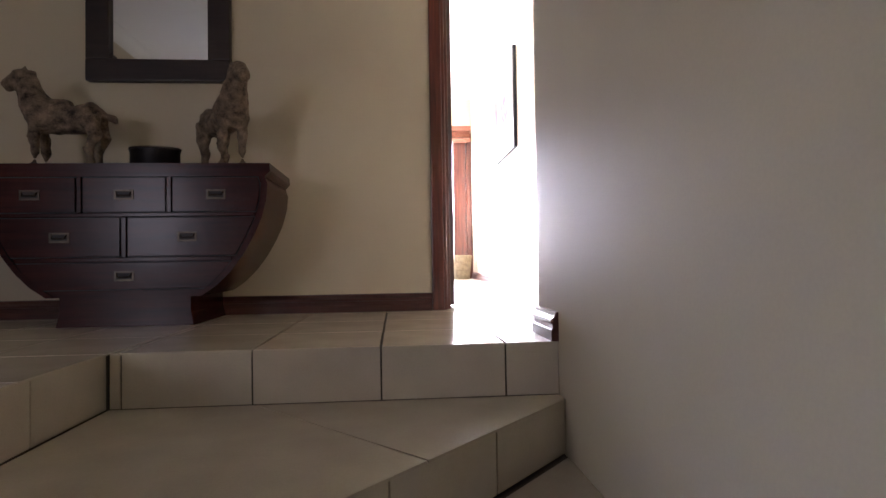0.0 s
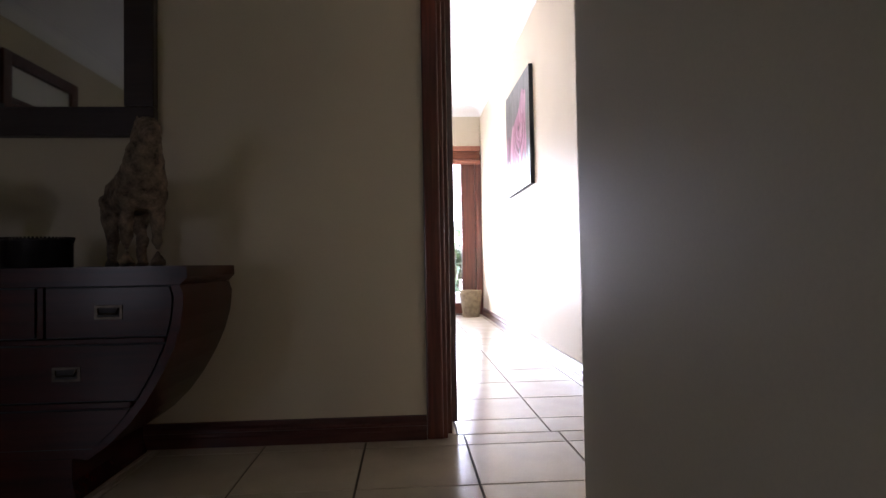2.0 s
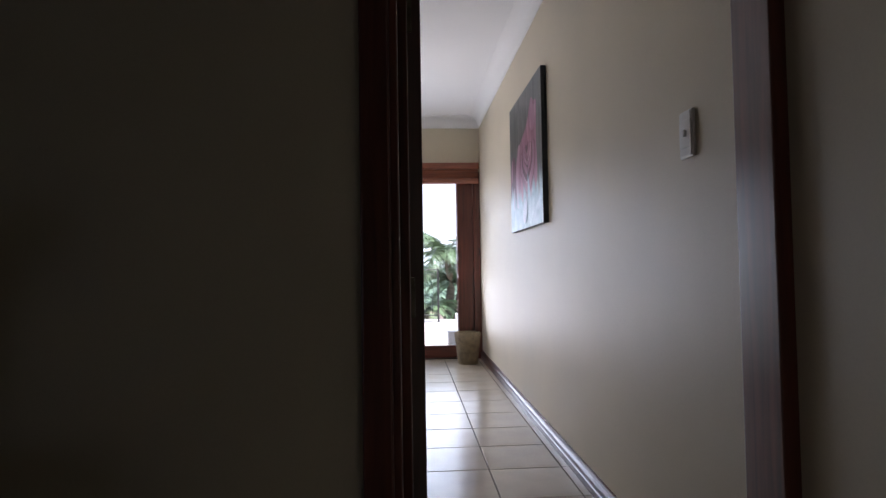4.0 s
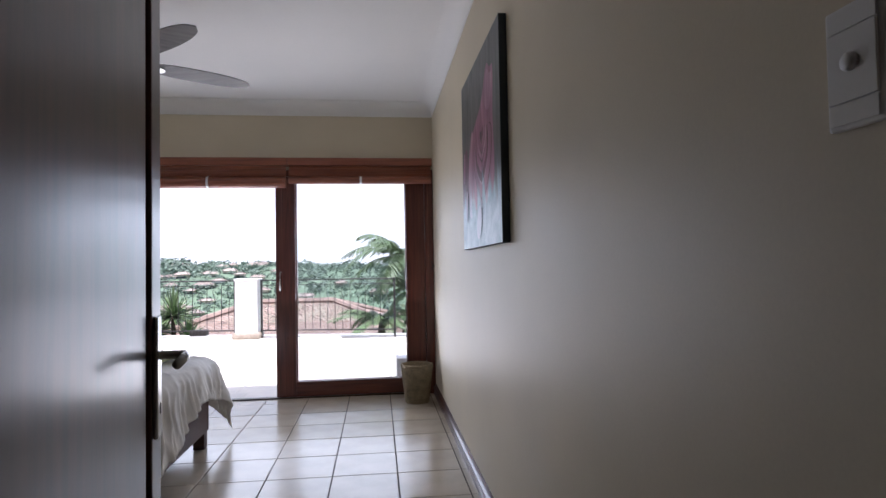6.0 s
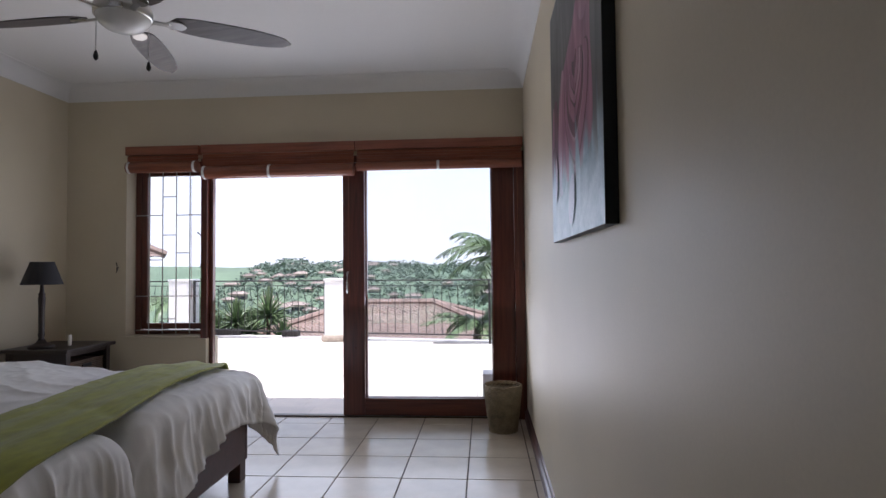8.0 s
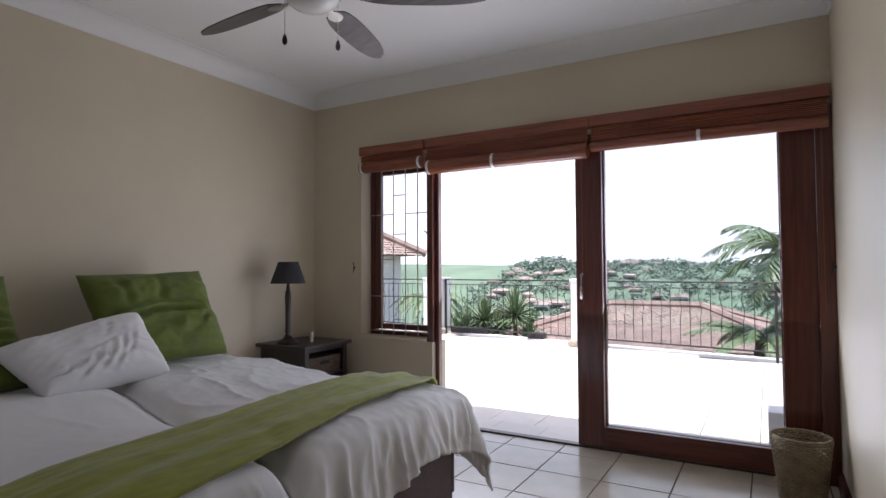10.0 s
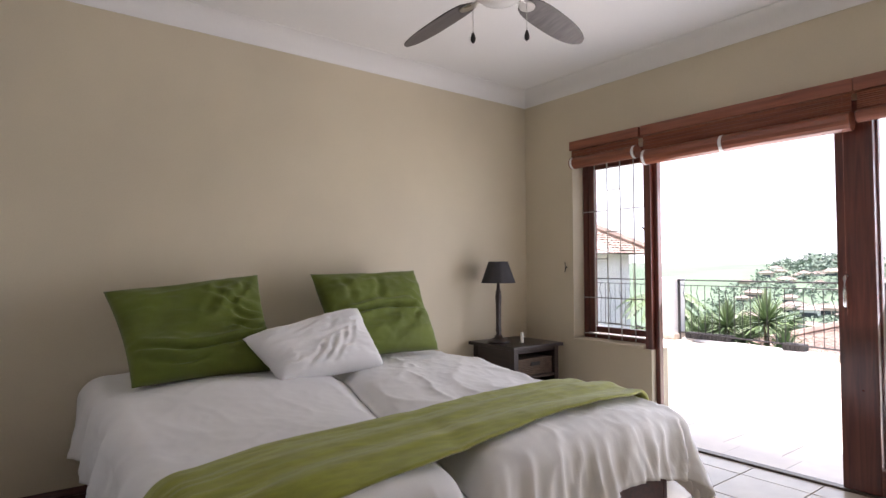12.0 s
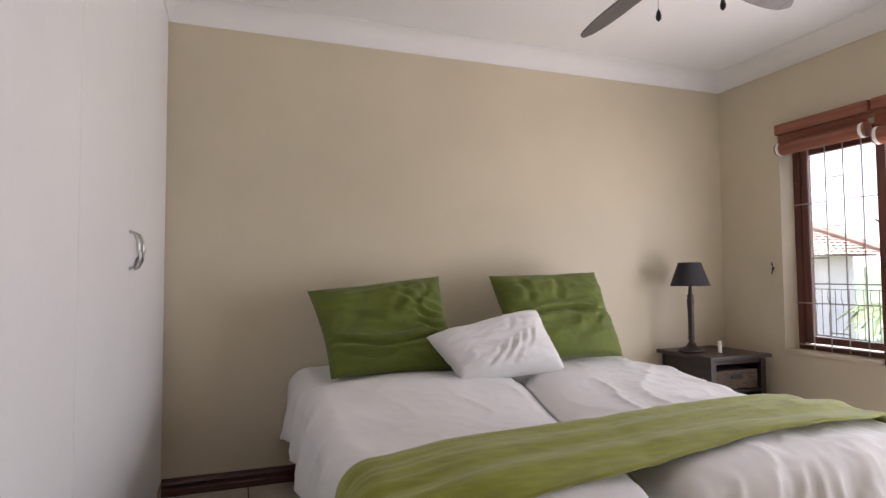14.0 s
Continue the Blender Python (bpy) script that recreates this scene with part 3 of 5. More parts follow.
def wrinkle(a, b, k):
    """Thin crisp ridges of crumpled cotton."""
    w = 0.35 * noise.noise((a * 2.0, b * 2.0, k))
    n1 = noise.noise((a * 3.0 + b * 1.6 + w, b * 5.2 - a * 1.4 + w, k + 0.3))
    n2 = noise.noise((a * 7.5 - b * 4.0 + w, b * 6.5 + a * 4.5, k + 4.1))
    n3 = noise.noise((a * 13 + b * 5 + w, b * 15 - a * 6, k + 8.7))
    m = 0.5 + 0.5 * noise.noise((a * 1.3, b * 1.3, k + 2.0))
    return 1.0 * (1 - abs(n1)) ** 5 + (0.25 + 0.75 * m) * (0.7 * (1 - abs(n2)) ** 5 + 0.4 * (1 - abs(n3)) ** 4)


def bed_surface(a, b, crease=1.0, groove=1.0):
    """Where the bedding lies, a metres from the wall and b metres across."""
    la, wb = BX1 - LX - 0.01, BY1 - BY0
    x, y = LX + 0.012 + min(a, la), BY0 + min(max(b, 0), wb)
    t = abs(y - split_y(x))
    foot = min(1, max(0, (a - la + 0.35) / 0.35))
    z = BT + 0.050 - groove * (0.030 * math.exp(-(t / 0.16) ** 2) + (0.045 + 0.05 * foot) * math.exp(-(t / 0.045) ** 2)) + 0.030 * math.exp(-((x + 2.05) / 0.30) ** 2)
    up = min(1, max(0, (-2.45 - x) / 0.7))
    z += 0.06 * up * up * (3 - 2 * up)
    z -= 0.02 * math.exp(-((y - BY0) / 0.2) ** 2) + 0.02 * math.exp(-((y - BY1) / 0.2) ** 2)
    ea, eb = max(0, a - la), max(0, -b if b < 0 else b - wb)
    sgn = -1 if b < 0 else 1
    reach = math.hypot(ea, eb)
    phi = math.atan2(eb, ea)
    out, drop = fold(reach, 0.115, 0.12 + 0.16 * math.sin(2 * phi))
    da, db = (drop if ea > 0 else 0), (drop if eb > 0 else 0)
    if ea > 0 and eb > 0:
        out += 0.05 * min(1, drop / 0.3) * -math.cos(4 * phi + 0.5)
    p = Vector((x + out * math.cos(phi), y + sgn * out * math.sin(phi), z - drop)) if reach > 0 else Vector((x, y, z))
    hang = min(1, drop / 0.22)
    if ea > 0 and eb > 0:
        crease *= 0.5
    if da > 0:
        p.x -= groove * 0.06 * math.exp(-(t / 0.05) ** 2) * hang
        p.x += crease * hang * (0.013 * math.sin(b * 13 + 4 * noise.noise((b * 3, a, 1))) + 0.03 * noise.noise((b * 4.5, a * 2, 6)) + 0.032 * (wrinkle(a * 0.35, b * 1.2, 5.0) - 0.7))
    if db > 0:
        p.y += sgn * crease * hang * (0.016 * math.sin(a * 13 + 4 * noise.noise((a * 3, b, 2))) + 0.03 * noise.noise((a * 4.5, b * 2, 7)) + 0.030 * (wrinkle(a * 1.2, b * 0.35, 6.0) - 0.7))
    p.z += crease * (1 - 0.5 * hang) * (0.020 * noise.noise((a * 2.6, b * 2.6, 0.4)) + (0.004 + 0.0075 * min(1, max(0, (b - 0.8) / 0.5))) * (wrinkle(a, b, 1.0) - 0.7))
    return p


LA, WB = BX1 - LX - 0.01, BY1 - BY0


def duvet(side, label):
    oside = 0.40 if side == 0 else 0.38

    def f(u, v):
        of = 0.44 + 0.05 * math.sin(v * 7) if side == 0 else 0.50 - 0.17 * min(1, v / 0.6) + 0.04 * math.sin(v * 11) + 0.10 * v ** 6
        a = u * (LA + of)
        sp = split_y(LX + min(a, LA)) - BY0
        side_hang = oside + (0.12 * u ** 8 if side else 0)
        b = -oside + v * (sp + oside) if side == 0 else sp + v * (WB + side_hang - sp)
        p = bed_surface(a, b)
        p.y += (-0.004 if side == 0 else 0.004) * (v if side == 0 else 1 - v)
        return p
    o = part("duvet", grid_mesh(170, 130, f), LINEN, None, "", True)
    solid(o, 0.022)
    return tagged(o, label, "duvet", "duvets")


duvet(0, "rumpled white cotton duvet spread on the twin bed")
duvet(1, "rumpled white cotton duvet hanging over the bed foot")


def throw_f(u, v, lift=0.034):
    b = WB + 0.16 - v * (WB + 0.16 + 0.30)
    k = min(1, max(0, (WB - b) / WB))
    near = LX + 0.012
    a0, a1 = (-2.36 - near) + 0.27 * k, (-1.93 - near) + 0.27 * k + 0.02 * math.sin(v * 9)
    a = a0 + u * (a1 - a0) + 0.012 * math.sin(v * 14)
    p = bed_surface(a, b, 0.3, 0.06)
    p.z += lift + 0.006 * math.sin(u * 15 + 5.0 * noise.noise((u * 0.6, v * 1.4, 4))) + 0.006 * (wrinkle(u * 1.1, v * 0.35, 11.0) - 0.7) + 0.006 * noise.noise((u * 6, v * 2.5, 0)) + 0.002 * noise.noise((u * 14, v * 9, 5))
    if b < 0:
        p.y -= 0.02
    return p


th = holder("throw", "lime green velour throw laid across the bed foot", "throw")
solid(part("cloth", grid_mesh(44, 170, throw_f), LIME, th, "", True), 0.012, 1.0)
bm = bmesh.new()
for k in range(70):
    u = k / 69
    p = throw_f(u, 1.0)
    q = p + Vector((random.uniform(-0.008, 0.008), random.uniform(-0.02, 0.0), -random.uniform(0.05, 0.08)))
    tube(bm, [p + Vector((0, 0, 0.006)), (p + q) / 2 + Vector((0, -0.006, 0)), q], [0.003, 0.0025, 0.002], 4)
part("fringe", bm, LIME, th, "knotted lime green fringe")


def cushion(name, w, h, thick, mat, corners, label, category, group="", seed=0.0, crease=0.02, band=False, grooves=()):
    """A soft pillow through four corners: bottom left, bottom right, top right, top left as seen from the foot."""
    c = [Vector(p) for p in corners]
    nrm = (c[1] - c[0]).cross(c[3] - c[0]).normalized()
    bm = bmesh.new()
    n, m = 64, 56
    sheets = []
    for s in (1, -1):
        rows = []
        for i in range(n):
            row = []
            for j in range(m):
                u, v = i / (n - 1), j / (m - 1)
                x, y = 2 * u - 1, 2 * v - 1
                base = c[0].lerp(c[1], u).lerp(c[3].lerp(c[2], u), v)
                mid = (c[0] + c[1] + c[2] + c[3]) / 4
                pinch = 0.055 * (x * x * (1 - y * y) + y * y * (1 - x * x))
                base = base.lerp(mid, pinch)
                body = max(0, (1 - x ** 4) * (1 - y ** 4)) ** 0.42
                if band:
                    body *= 0.72 + 0.42 * math.exp(-((y + 0.5) / 0.42) ** 2) + 0.2 * math.exp(-((y - 0.55) / 0.3) ** 2)
                q = Vector((x * 1.6 + seed, y * 1.6, s * 0.5))
                wr = noise.noise(q) * 0.6 + 0.55 * noise.ridged_multi_fractal(Vector((x * 1.3 + y * 0.7 + seed, y * 2.6 - x * 0.5, seed)), 0.9, 2.1, 3, 1.0, 2.0) - 0.5
                fo = noise.ridged_multi_fractal(Vector((x * 2.2 + 1.6 * y + seed * 3, y * 4.5 - x * 1.2 + 0.8 * noise.noise(q), seed)), 1.0, 2.0, 3, 1.0, 2.0) - 1.0
                wr += 0.38 * fo
                for gx0, gy0, gx1, gy1, gd, gw in grooves:
                    ex, ey = gx1 - gx0, gy1 - gy0
                    tt = min(1, max(0, ((x - gx0) * ex + (y - gy0) * ey) / (ex * ex + ey * ey)))
                    px_, py_ = gx0 + tt * ex, gy0 + tt * ey + 0.05 * math.sin(tt * 7 + seed)
                    dd = math.hypot(x - px_, y - py_)
                    end = math.sin(math.pi * min(0.97, max(0.03, tt))) ** 0.5
                    wr += 0.62 * end * gd * (-math.exp(-(dd / gw) ** 2) + 0.75 * math.exp(-((dd - 2.1 * gw) / (1.2 * gw)) ** 2))
                row.append(base + nrm * s * (thick * body + crease * wr * min(1, body * 1.4)))
            rows.append([bm.verts.new(p) for p in row])
        sheets.append(rows)
        for i in range(n - 1):
            for j in range(m - 1):
                q = (rows[i][j], rows[i + 1][j], rows[i + 1][j + 1], rows[i][j + 1])
                bm.faces.new(q if s > 0 else q[::-1])
    bmesh.ops.remove_doubles(bm, verts=bm.verts, dist=0.0015)
    o = part(name, bm, mat, None, "", True)
    return tagged(o, label, category, group)


cushion("pillow", 0.7, 0.5, 0.10, GREEN, [(-3.42, 3.50, 0.687), (-3.38, 4.22, 0.70), (-3.70, 4.21, 1.232), (-3.70, 3.405, 1.15)], "crumpled green pillow leaning against the wall", "pillow", "green pillows", 1.7, 0.024, True,
        [(-0.9, -0.42, 0.85, -0.50, 2.2, 0.05), (-0.75, -0.72, 0.2, -0.66, 1.4, 0.045), (0.95, 0.05, 0.15, 0.62, 1.3, 0.05), (0.95, -0.05, 0.3, 0.25, 1.5, 0.05), (0.98, -0.2, 0.35, -0.15, 1.5, 0.045), (0.45, 0.95, 0.1, 0.1, 0.9, 0.06), (0.8, 0.8, 0.5, 0.3, 1.0, 0.05)])
cushion("pillow", 0.7, 0.5, 0.10, GREEN, [(-3.42, 4.60, 0.70), (-3.42, 5.365, 0.71), (-3.70, 5.352, 1.253), (-3.70, 4.55, 1.232)], "green pillow with a sagging fold against the wall", "pillow", "green pillows", 4.1, 0.022, True,
        [(-0.95, -0.02, 0.95, 0.02, 2.6, 0.05), (0.95, 0.1, 0.3, 0.35, 1.2, 0.05), (-0.6, 0.9, -0.5, 0.2, 0.8, 0.06), (0.1, 0.85, 0.0, 0.2, 0.8, 0.06), (0.95, -0.1, 0.5, -0.25, 1.0, 0.05)])
cushion("pillow", 0.6, 0.4, 0.085, LINEN, [(-3.12, 4.13, 0.692), (-3.12, 4.745, 0.712), (-3.37, 4.71, 1.022), (-3.37, 4.015, 0.892)], "small white pillow propped on the green ones", "pillow", "", 7.3, 0.015, False,
        [(-0.55, -0.95, 0.0, -0.25, 1.6, 0.045), (-0.3, -0.95, 0.25, -0.1, 1.5, 0.045), (0.0, -0.9, 0.5, 0.15, 1.3, 0.045), (0.25, -0.7, 0.7, 0.35, 1.1, 0.045), (-0.9, -0.7, -0.5, -0.55, 1.2, 0.04), (0.2, 0.2, 0.4, 0.8, 0.8, 0.05)])

# ---- wardrobe ----
wr = holder("wardrobe", "white built-in wardrobe with flat doors", "wardrobe")
part("carcass", box(LX + 0.002, -1.42, 1.982, 2.613, 0.0, CZ - 0.002, 0.003), WHITE, wr)
for k, (a, b) in enumerate(((LX + 0.03, -2.864), (-2.860, -2.07), (-2.066, -1.43))):
    dr = part("wardrobe_door", box(a, b, 2.614, 2.635, 0.09, CZ - 0.12, 0.003), WHITE, wr)
    if k == 2:
        continue
    hx = b - 0.055 if k != 1 else a + 0.055
    bm = tube(bmesh.new(), [(hx, 2.634, 1.412), (hx, 2.652, 1.405), (hx, 2.664, 1.378), (hx, 2.668, 1.34), (hx, 2.664, 1.302), (hx, 2.652, 1.275), (hx, 2.634, 1.268)], [0.007, 0.006, 0.007, 0.008, 0.007, 0.006, 0.007], 8)
    part("bow_handle", bm, STEEL, dr, "curved nickel bow handle", True)

# ---- painting ----
art = holder("painting", "canvas painting of a pink rose on the wall", "painting")
PY, PZ = (3.485, 4.545), (1.342, 2.315)
part("canvas", box(RX - 0.036, RX - 0.001, PY[0], PY[1], PZ[0], PZ[1], 0.003), CANVAS_EDGE, art, "dark painted canvas edges")


def flat_on_canvas(name, outline, lift, mat, label=""):
    """A thin coat of paint of some outline (y, z) on the canvas."""
    bm = bmesh.new()
    pts = [(min(max(y, PY[0] + 0.002), PY[1] - 0.002), min(max(z, PZ[0] + 0.002), PZ[1] - 0.002)) for y, z in outline]
    f = bm.faces.new([bm.verts.new((RX - 0.0362 - lift, y, z)) for y, z in pts])
    r = bmesh.ops.extrude_face_region(bm, geom=[f])
    bmesh.ops.translate(bm, verts=[v for v in r["geom"] if isinstance(v, bmesh.types.BMVert)], vec=(0.0002, 0, 0))
    bmesh.ops.recalc_face_normals(bm, faces=bm.faces)
    return part(name, bm, mat, art, label)


def oil(name, a, b, sc=5.0, stretch=(1, 1, 1)):
    m = material(name, a, 0.4, vary=0.1, bump=0.35, depth=0.003)
    nt = m.node_tree
    mix = [n for n in nt.nodes if n.bl_idname == "ShaderNodeMix"][0]
    mix.inputs[6].default_value, mix.inputs[7].default_value = (*a, 1), (*b, 1)
    for n in nt.nodes:
        if n.bl_idname == "ShaderNodeTexNoise" and n.inputs["Scale"].default_value < 50:
            n.inputs["Scale"].default_value = sc
            n.inputs["Distortion"].default_value = 1.2
    return m


OIL_DARK = oil("oil_slate", (0.05, 0.05, 0.055), (0.20, 0.17, 0.19))
OIL_BLUE = oil("oil_pale_blue", (0.10, 0.22, 0.31), (0.55, 0.66, 0.76), 7.0)
PINKS = [oil("oil_rose_%s" % n, a, b, 9.0) for n, a, b in (("deep", (0.08, 0.012, 0.045), (0.20, 0.03, 0.10)), ("mid", (0.20, 0.04, 0.11), (0.42, 0.12, 0.24)), ("light", (0.38, 0.13, 0.24), (0.60, 0.30, 0.42)))]


def blended(name, low, high, zmid, band):
    """Two oil colours worked wet into each other along a ragged band of height."""
    m = oil(name, low[0], low[1], 6.0)
    nt = m.node_tree
    b = nt.nodes["Principled BSDF"]
    src = b.inputs["Base Color"].links[0].from_socket
    geo = nt.nodes.new("ShaderNodeNewGeometry")
    mp = nt.nodes.new("ShaderNodeMapping")
    mp.inputs["Scale"].default_value = (1, 8, 1.3)
    nt.links.new(geo.outputs["Position"], mp.inputs[0])
    st = nt.nodes.new("ShaderNodeTexNoise")
    st.inputs["Scale"].default_value, st.inputs["Detail"].default_value, st.inputs["Distortion"].default_value = 1.6, 5, 0.8
    nt.links.new(mp.outputs[0], st.inputs[0])
    sep = nt.nodes.new("ShaderNodeSeparateXYZ")
    nt.links.new(geo.outputs["Position"], sep.inputs[0])
    ad = nt.nodes.new("ShaderNodeMath")
    ad.operation = "MULTIPLY_ADD"
    ad.inputs[1].default_value = 0.42
    nt.links.new(st.outputs[0], ad.inputs[0]), nt.links.new(sep.outputs[2], ad.inputs[2])
    mr = nt.nodes.new("ShaderNodeMapRange")
    mr.interpolation_type = "SMOOTHSTEP"
    mr.inputs[1].default_value, mr.inputs[2].default_value = zmid + 0.21 - band, zmid + 0.21 + band
    nt.links.new(ad.outputs[0], mr.inputs[0])
    tone = nt.nodes.new("ShaderNodeMix")
    tone.data_type = "RGBA"
    tone.inputs[6].default_value, tone.inputs[7].default_value = (*high[0], 1), (*high[1], 1)
    con = nt.nodes.new("ShaderNodeMapRange")
    con.inputs[1].default_value, con.inputs[2].default_value = 0.35, 0.68
    nt.links.new(st.outputs[0], con.inputs[0]), nt.links.new(con.outputs[0], tone.inputs[0])
    mix = nt.nodes.new("ShaderNodeMix")
    mix.data_type = "RGBA"
    nt.links.new(mr.outputs[0], mix.inputs[0]), nt.links.new(src, mix.inputs[6]), nt.links.new(tone.outputs[2], mix.inputs[7])
    nt.links.new(mix.outputs[2], b.inputs["Base Color"])
    return m


BLUES = ((0.16, 0.33, 0.42), (0.55, 0.68, 0.76))
GROUND = blended("oil_ground", BLUES, ((0.035, 0.04, 0.04), (0.13, 0.125, 0.125)), 1.62, 0.10)
ROSE = blended("oil_rose", BLUES, ((0.22, 0.05, 0.12), (0.46, 0.19, 0.29)), 1.60, 0.07)
DEEP = blended("oil_wine", BLUES, ((0.05, 0.008, 0.025), (0.17, 0.022, 0.075)), 1.60, 0.07)
LILAC = blended("oil_lilac", ((0.45, 0.5, 0.62), (0.66, 0.66, 0.78)), ((0.32, 0.12, 0.21), (0.56, 0.33, 0.42)), 1.62, 0.10)
flat_on_canvas("background", [(PY[0], PZ[0]), (PY[1], PZ[0]), (PY[1], PZ[1]), (PY[0], PZ[1])], 0.0, GROUND, "oil ground blending from slate grey to pale blue")
level = 0.0003


def shape(points, mat, smooth=3):
    """A painted shape through corners given across and down the canvas, rounded off."""
    global level
    pts = [(PY[1] - (1.07 * f - 0.01) * (PY[1] - PY[0]), PZ[1] - g * (PZ[1] - PZ[0])) for f, g in points]
    for _ in range(smooth):
        pts = [q for a, b in zip(pts, pts[1:] + pts[:1]) for q in ((0.75 * a[0] + 0.25 * b[0], 0.75 * a[1] + 0.25 * b[1]), (0.25 * a[0] + 0.75 * b[0], 0.25 * a[1] + 0.75 * b[1]))]
    flat_on_canvas("petal", pts, level, mat)
    level += 0.0002


def cup(f, top, tip, half, mat, edge):
    """A hanging petal, its lit fold and the dark hollow inside it."""
    for k, (m, w, d) in enumerate(((edge, half, 0.012), (mat, half * 0.93, 0.0))):
        shape([(f - w, top), (f - w * 0.95, top + 0.55 * (tip - top)), (f - 0.3 * w, tip - 0.02 + d), (f, tip + d), (f + 0.35 * w, tip - 0.03 + d), (f + w * 0.95, top + 0.5 * (tip - top)), (f + w, top - 0.02), (f, top + 0.03)], m)


shape([(0.02, 0.52), (0.10, 0.40), (0.2, 0.42), (0.24, 0.80), (0.02, 0.80)], DEEP)
shape([(0.05, 0.60), (0.07, 0.42), (0.10, 0.42), (0.09, 0.60)], LILAC)
shape([(0.18, 0.80), (0.22, 0.42), (0.45, 0.32), (0.58, 0.27), (0.70, 0.10), (0.76, 0.17), (0.84, 0.16), (0.80, 0.42), (0.84, 0.62), (0.80, 0.80)], ROSE)
shape([(0.20, 0.84), (0.24, 0.46), (0.32, 0.33), (0.38, 0.40), (0.33, 0.60), (0.34, 0.82)], LILAC)
shape([(0.27, 0.84), (0.29, 0.50), (0.35, 0.38), (0.40, 0.45), (0.38, 0.80)], ROSE)
shape([(0.62, 0.30), (0.70, 0.13), (0.76, 0.20), (0.82, 0.19), (0.76, 0.38)], LILAC)
cup(0.58, 0.42, 0.76, 0.22, ROSE, DEEP)
cup(0.57, 0.44, 0.68, 0.17, DEEP, LILAC)
cup(0.57, 0.42, 0.63, 0.145, ROSE, DEEP)
cup(0.58, 0.42, 0.57, 0.115, LILAC, DEEP)
cup(0.58, 0.41, 0.53, 0.08, ROSE, DEEP)
cup(0.58, 0.40, 0.49, 0.045, DEEP, LILAC)
shape([(0.42, 0.94), (0.46, 0.80), (0.55, 0.78), (0.56, 0.88), (0.50, 0.97)], LILAC)
shape([(0.12, 0.86), (0.14, 0.66), (0.19, 0.66), (0.19, 0.80)], LILAC)

# ---- light switch ----
sw = holder("light_switch", "white plastic wall light switch with one rocker", "light switch")
part("plate", box(RX - 0.012, RX - 0.0005, 1.700, 1.780, 1.397, 1.542, 0.004), PLASTIC, sw)
part("upper_cover", box(RX - 0.015, RX - 0.0125, 1.706, 1.774, 1.512, 1.537, 0.001), PLASTIC, sw)
part("module", box(RX - 0.016, RX - 0.0125, 1.706, 1.774, 1.428, 1.510, 0.001), PLASTIC, sw)
part("lower_cover", box(RX - 0.015, RX - 0.0125, 1.706, 1.774, 1.402, 1.426, 0.001), PLASTIC, sw)
bm = lathe([(0.011, 0), (0.011, 0.004), (0.008, 0.007)], 16)
bmesh.ops.transform(bm, matrix=Matrix.Translation((RX - 0.016, 1.740, 1.472)) @ Matrix.Rotation(radians(-90), 4, "Y"), verts=bm.verts)
part("button", bm, PLASTIC, sw, "", True)

# ---- waste basket ----


def woven(name, profile, centre, z0, mat, rows, posts, parent, strand=0.006):
    """Basketwork: strands weave in and out round upright stakes."""
    def radius(z):
        for (r0, a), (r1, b) in zip(profile, profile[1:]):
            if a <= z <= b:
                return r0 + (r1 - r0) * (z - a) / (b - a)
        return profile[-1][0]
    top = profile[-1][1]
    bm = bmesh.new()
    for k in range(posts):
        a = 2 * math.pi * k / posts
        tube(bm, [(centre[0] + radius(z) * math.cos(a), centre[1] + radius(z) * math.sin(a), z0 + z) for z in (0.0, top * 0.5, top)], 0.004, 5)
    part("stakes", bm, mat, parent)
    bm = bmesh.new()
    for r in range(rows):
        z = top * (r + 0.5) / rows
        pts = []
        n = posts * 4
        for k in range(n + 1):
            a = 2 * math.pi * k / n
            w = radius(z) + 0.006 * math.cos(posts * a / 2 * 2 + math.pi * r) + random.uniform(-0.0008, 0.0008)
            pts.append((centre[0] + w * math.cos(a), centre[1] + w * math.sin(a), z0 + z + random.uniform(-0.001, 0.001)))
        tube(bm, pts, strand, 5)
    part("weave", bm, mat, parent, "", True)
    bm = bmesh.new()
    for q in (0.0, 0.010):
        pts = [(centre[0] + (radius(top) + 0.004 * math.cos(20 * a + q * 300)) * math.cos(a), centre[1] + (radius(top) + 0.004 * math.cos(20 * a + q * 300)) * math.sin(a), z0 + top + q) for a in [2 * math.pi * k / 96 for k in range(97)]]
        tube(bm, pts, 0.007, 6)
    part("rim", bm, mat, parent, "thick plaited rim", True)
    part("bottom", lathe([(profile[0][0], z0 + 0.002), (profile[0][0], z0 + 0.012)], 24, centre), mat, parent)


wb = holder("waste_basket", "round woven seagrass waste basket on the floor", "waste basket")
woven("waste_basket", [(0.100, 0.0), (0.120, 0.17), (0.138, 0.335)], (-0.188, 6.45), 0.0, WICKER, 26, 22, wb)

# ---- bedside table and lamp ----
bs = holder("bedside_table", "dark wooden bedside table with a wicker drawer", "bedside table")
tx0, tx1, ty0, ty1, tz = -3.935, -3.395, 6.06, 6.62, 0.663
part("tabletop", box(tx0, tx1, ty0, ty1, tz - 0.028, tz, 0.006), DARKWOOD, bs)
for x in (tx0 + 0.03, tx1 - 0.075):
    for y in (ty0 + 0.03, ty1 - 0.075):
        part("leg", box(x, x + 0.045, y, y + 0.045, 0, tz - 0.028, 0.003), DARKWOOD, bs)
part("side_panel", box(tx0 + 0.075, tx1 - 0.075, ty0 + 0.035, ty0 + 0.05, 0.22, tz - 0.028), DARKWOOD, bs)
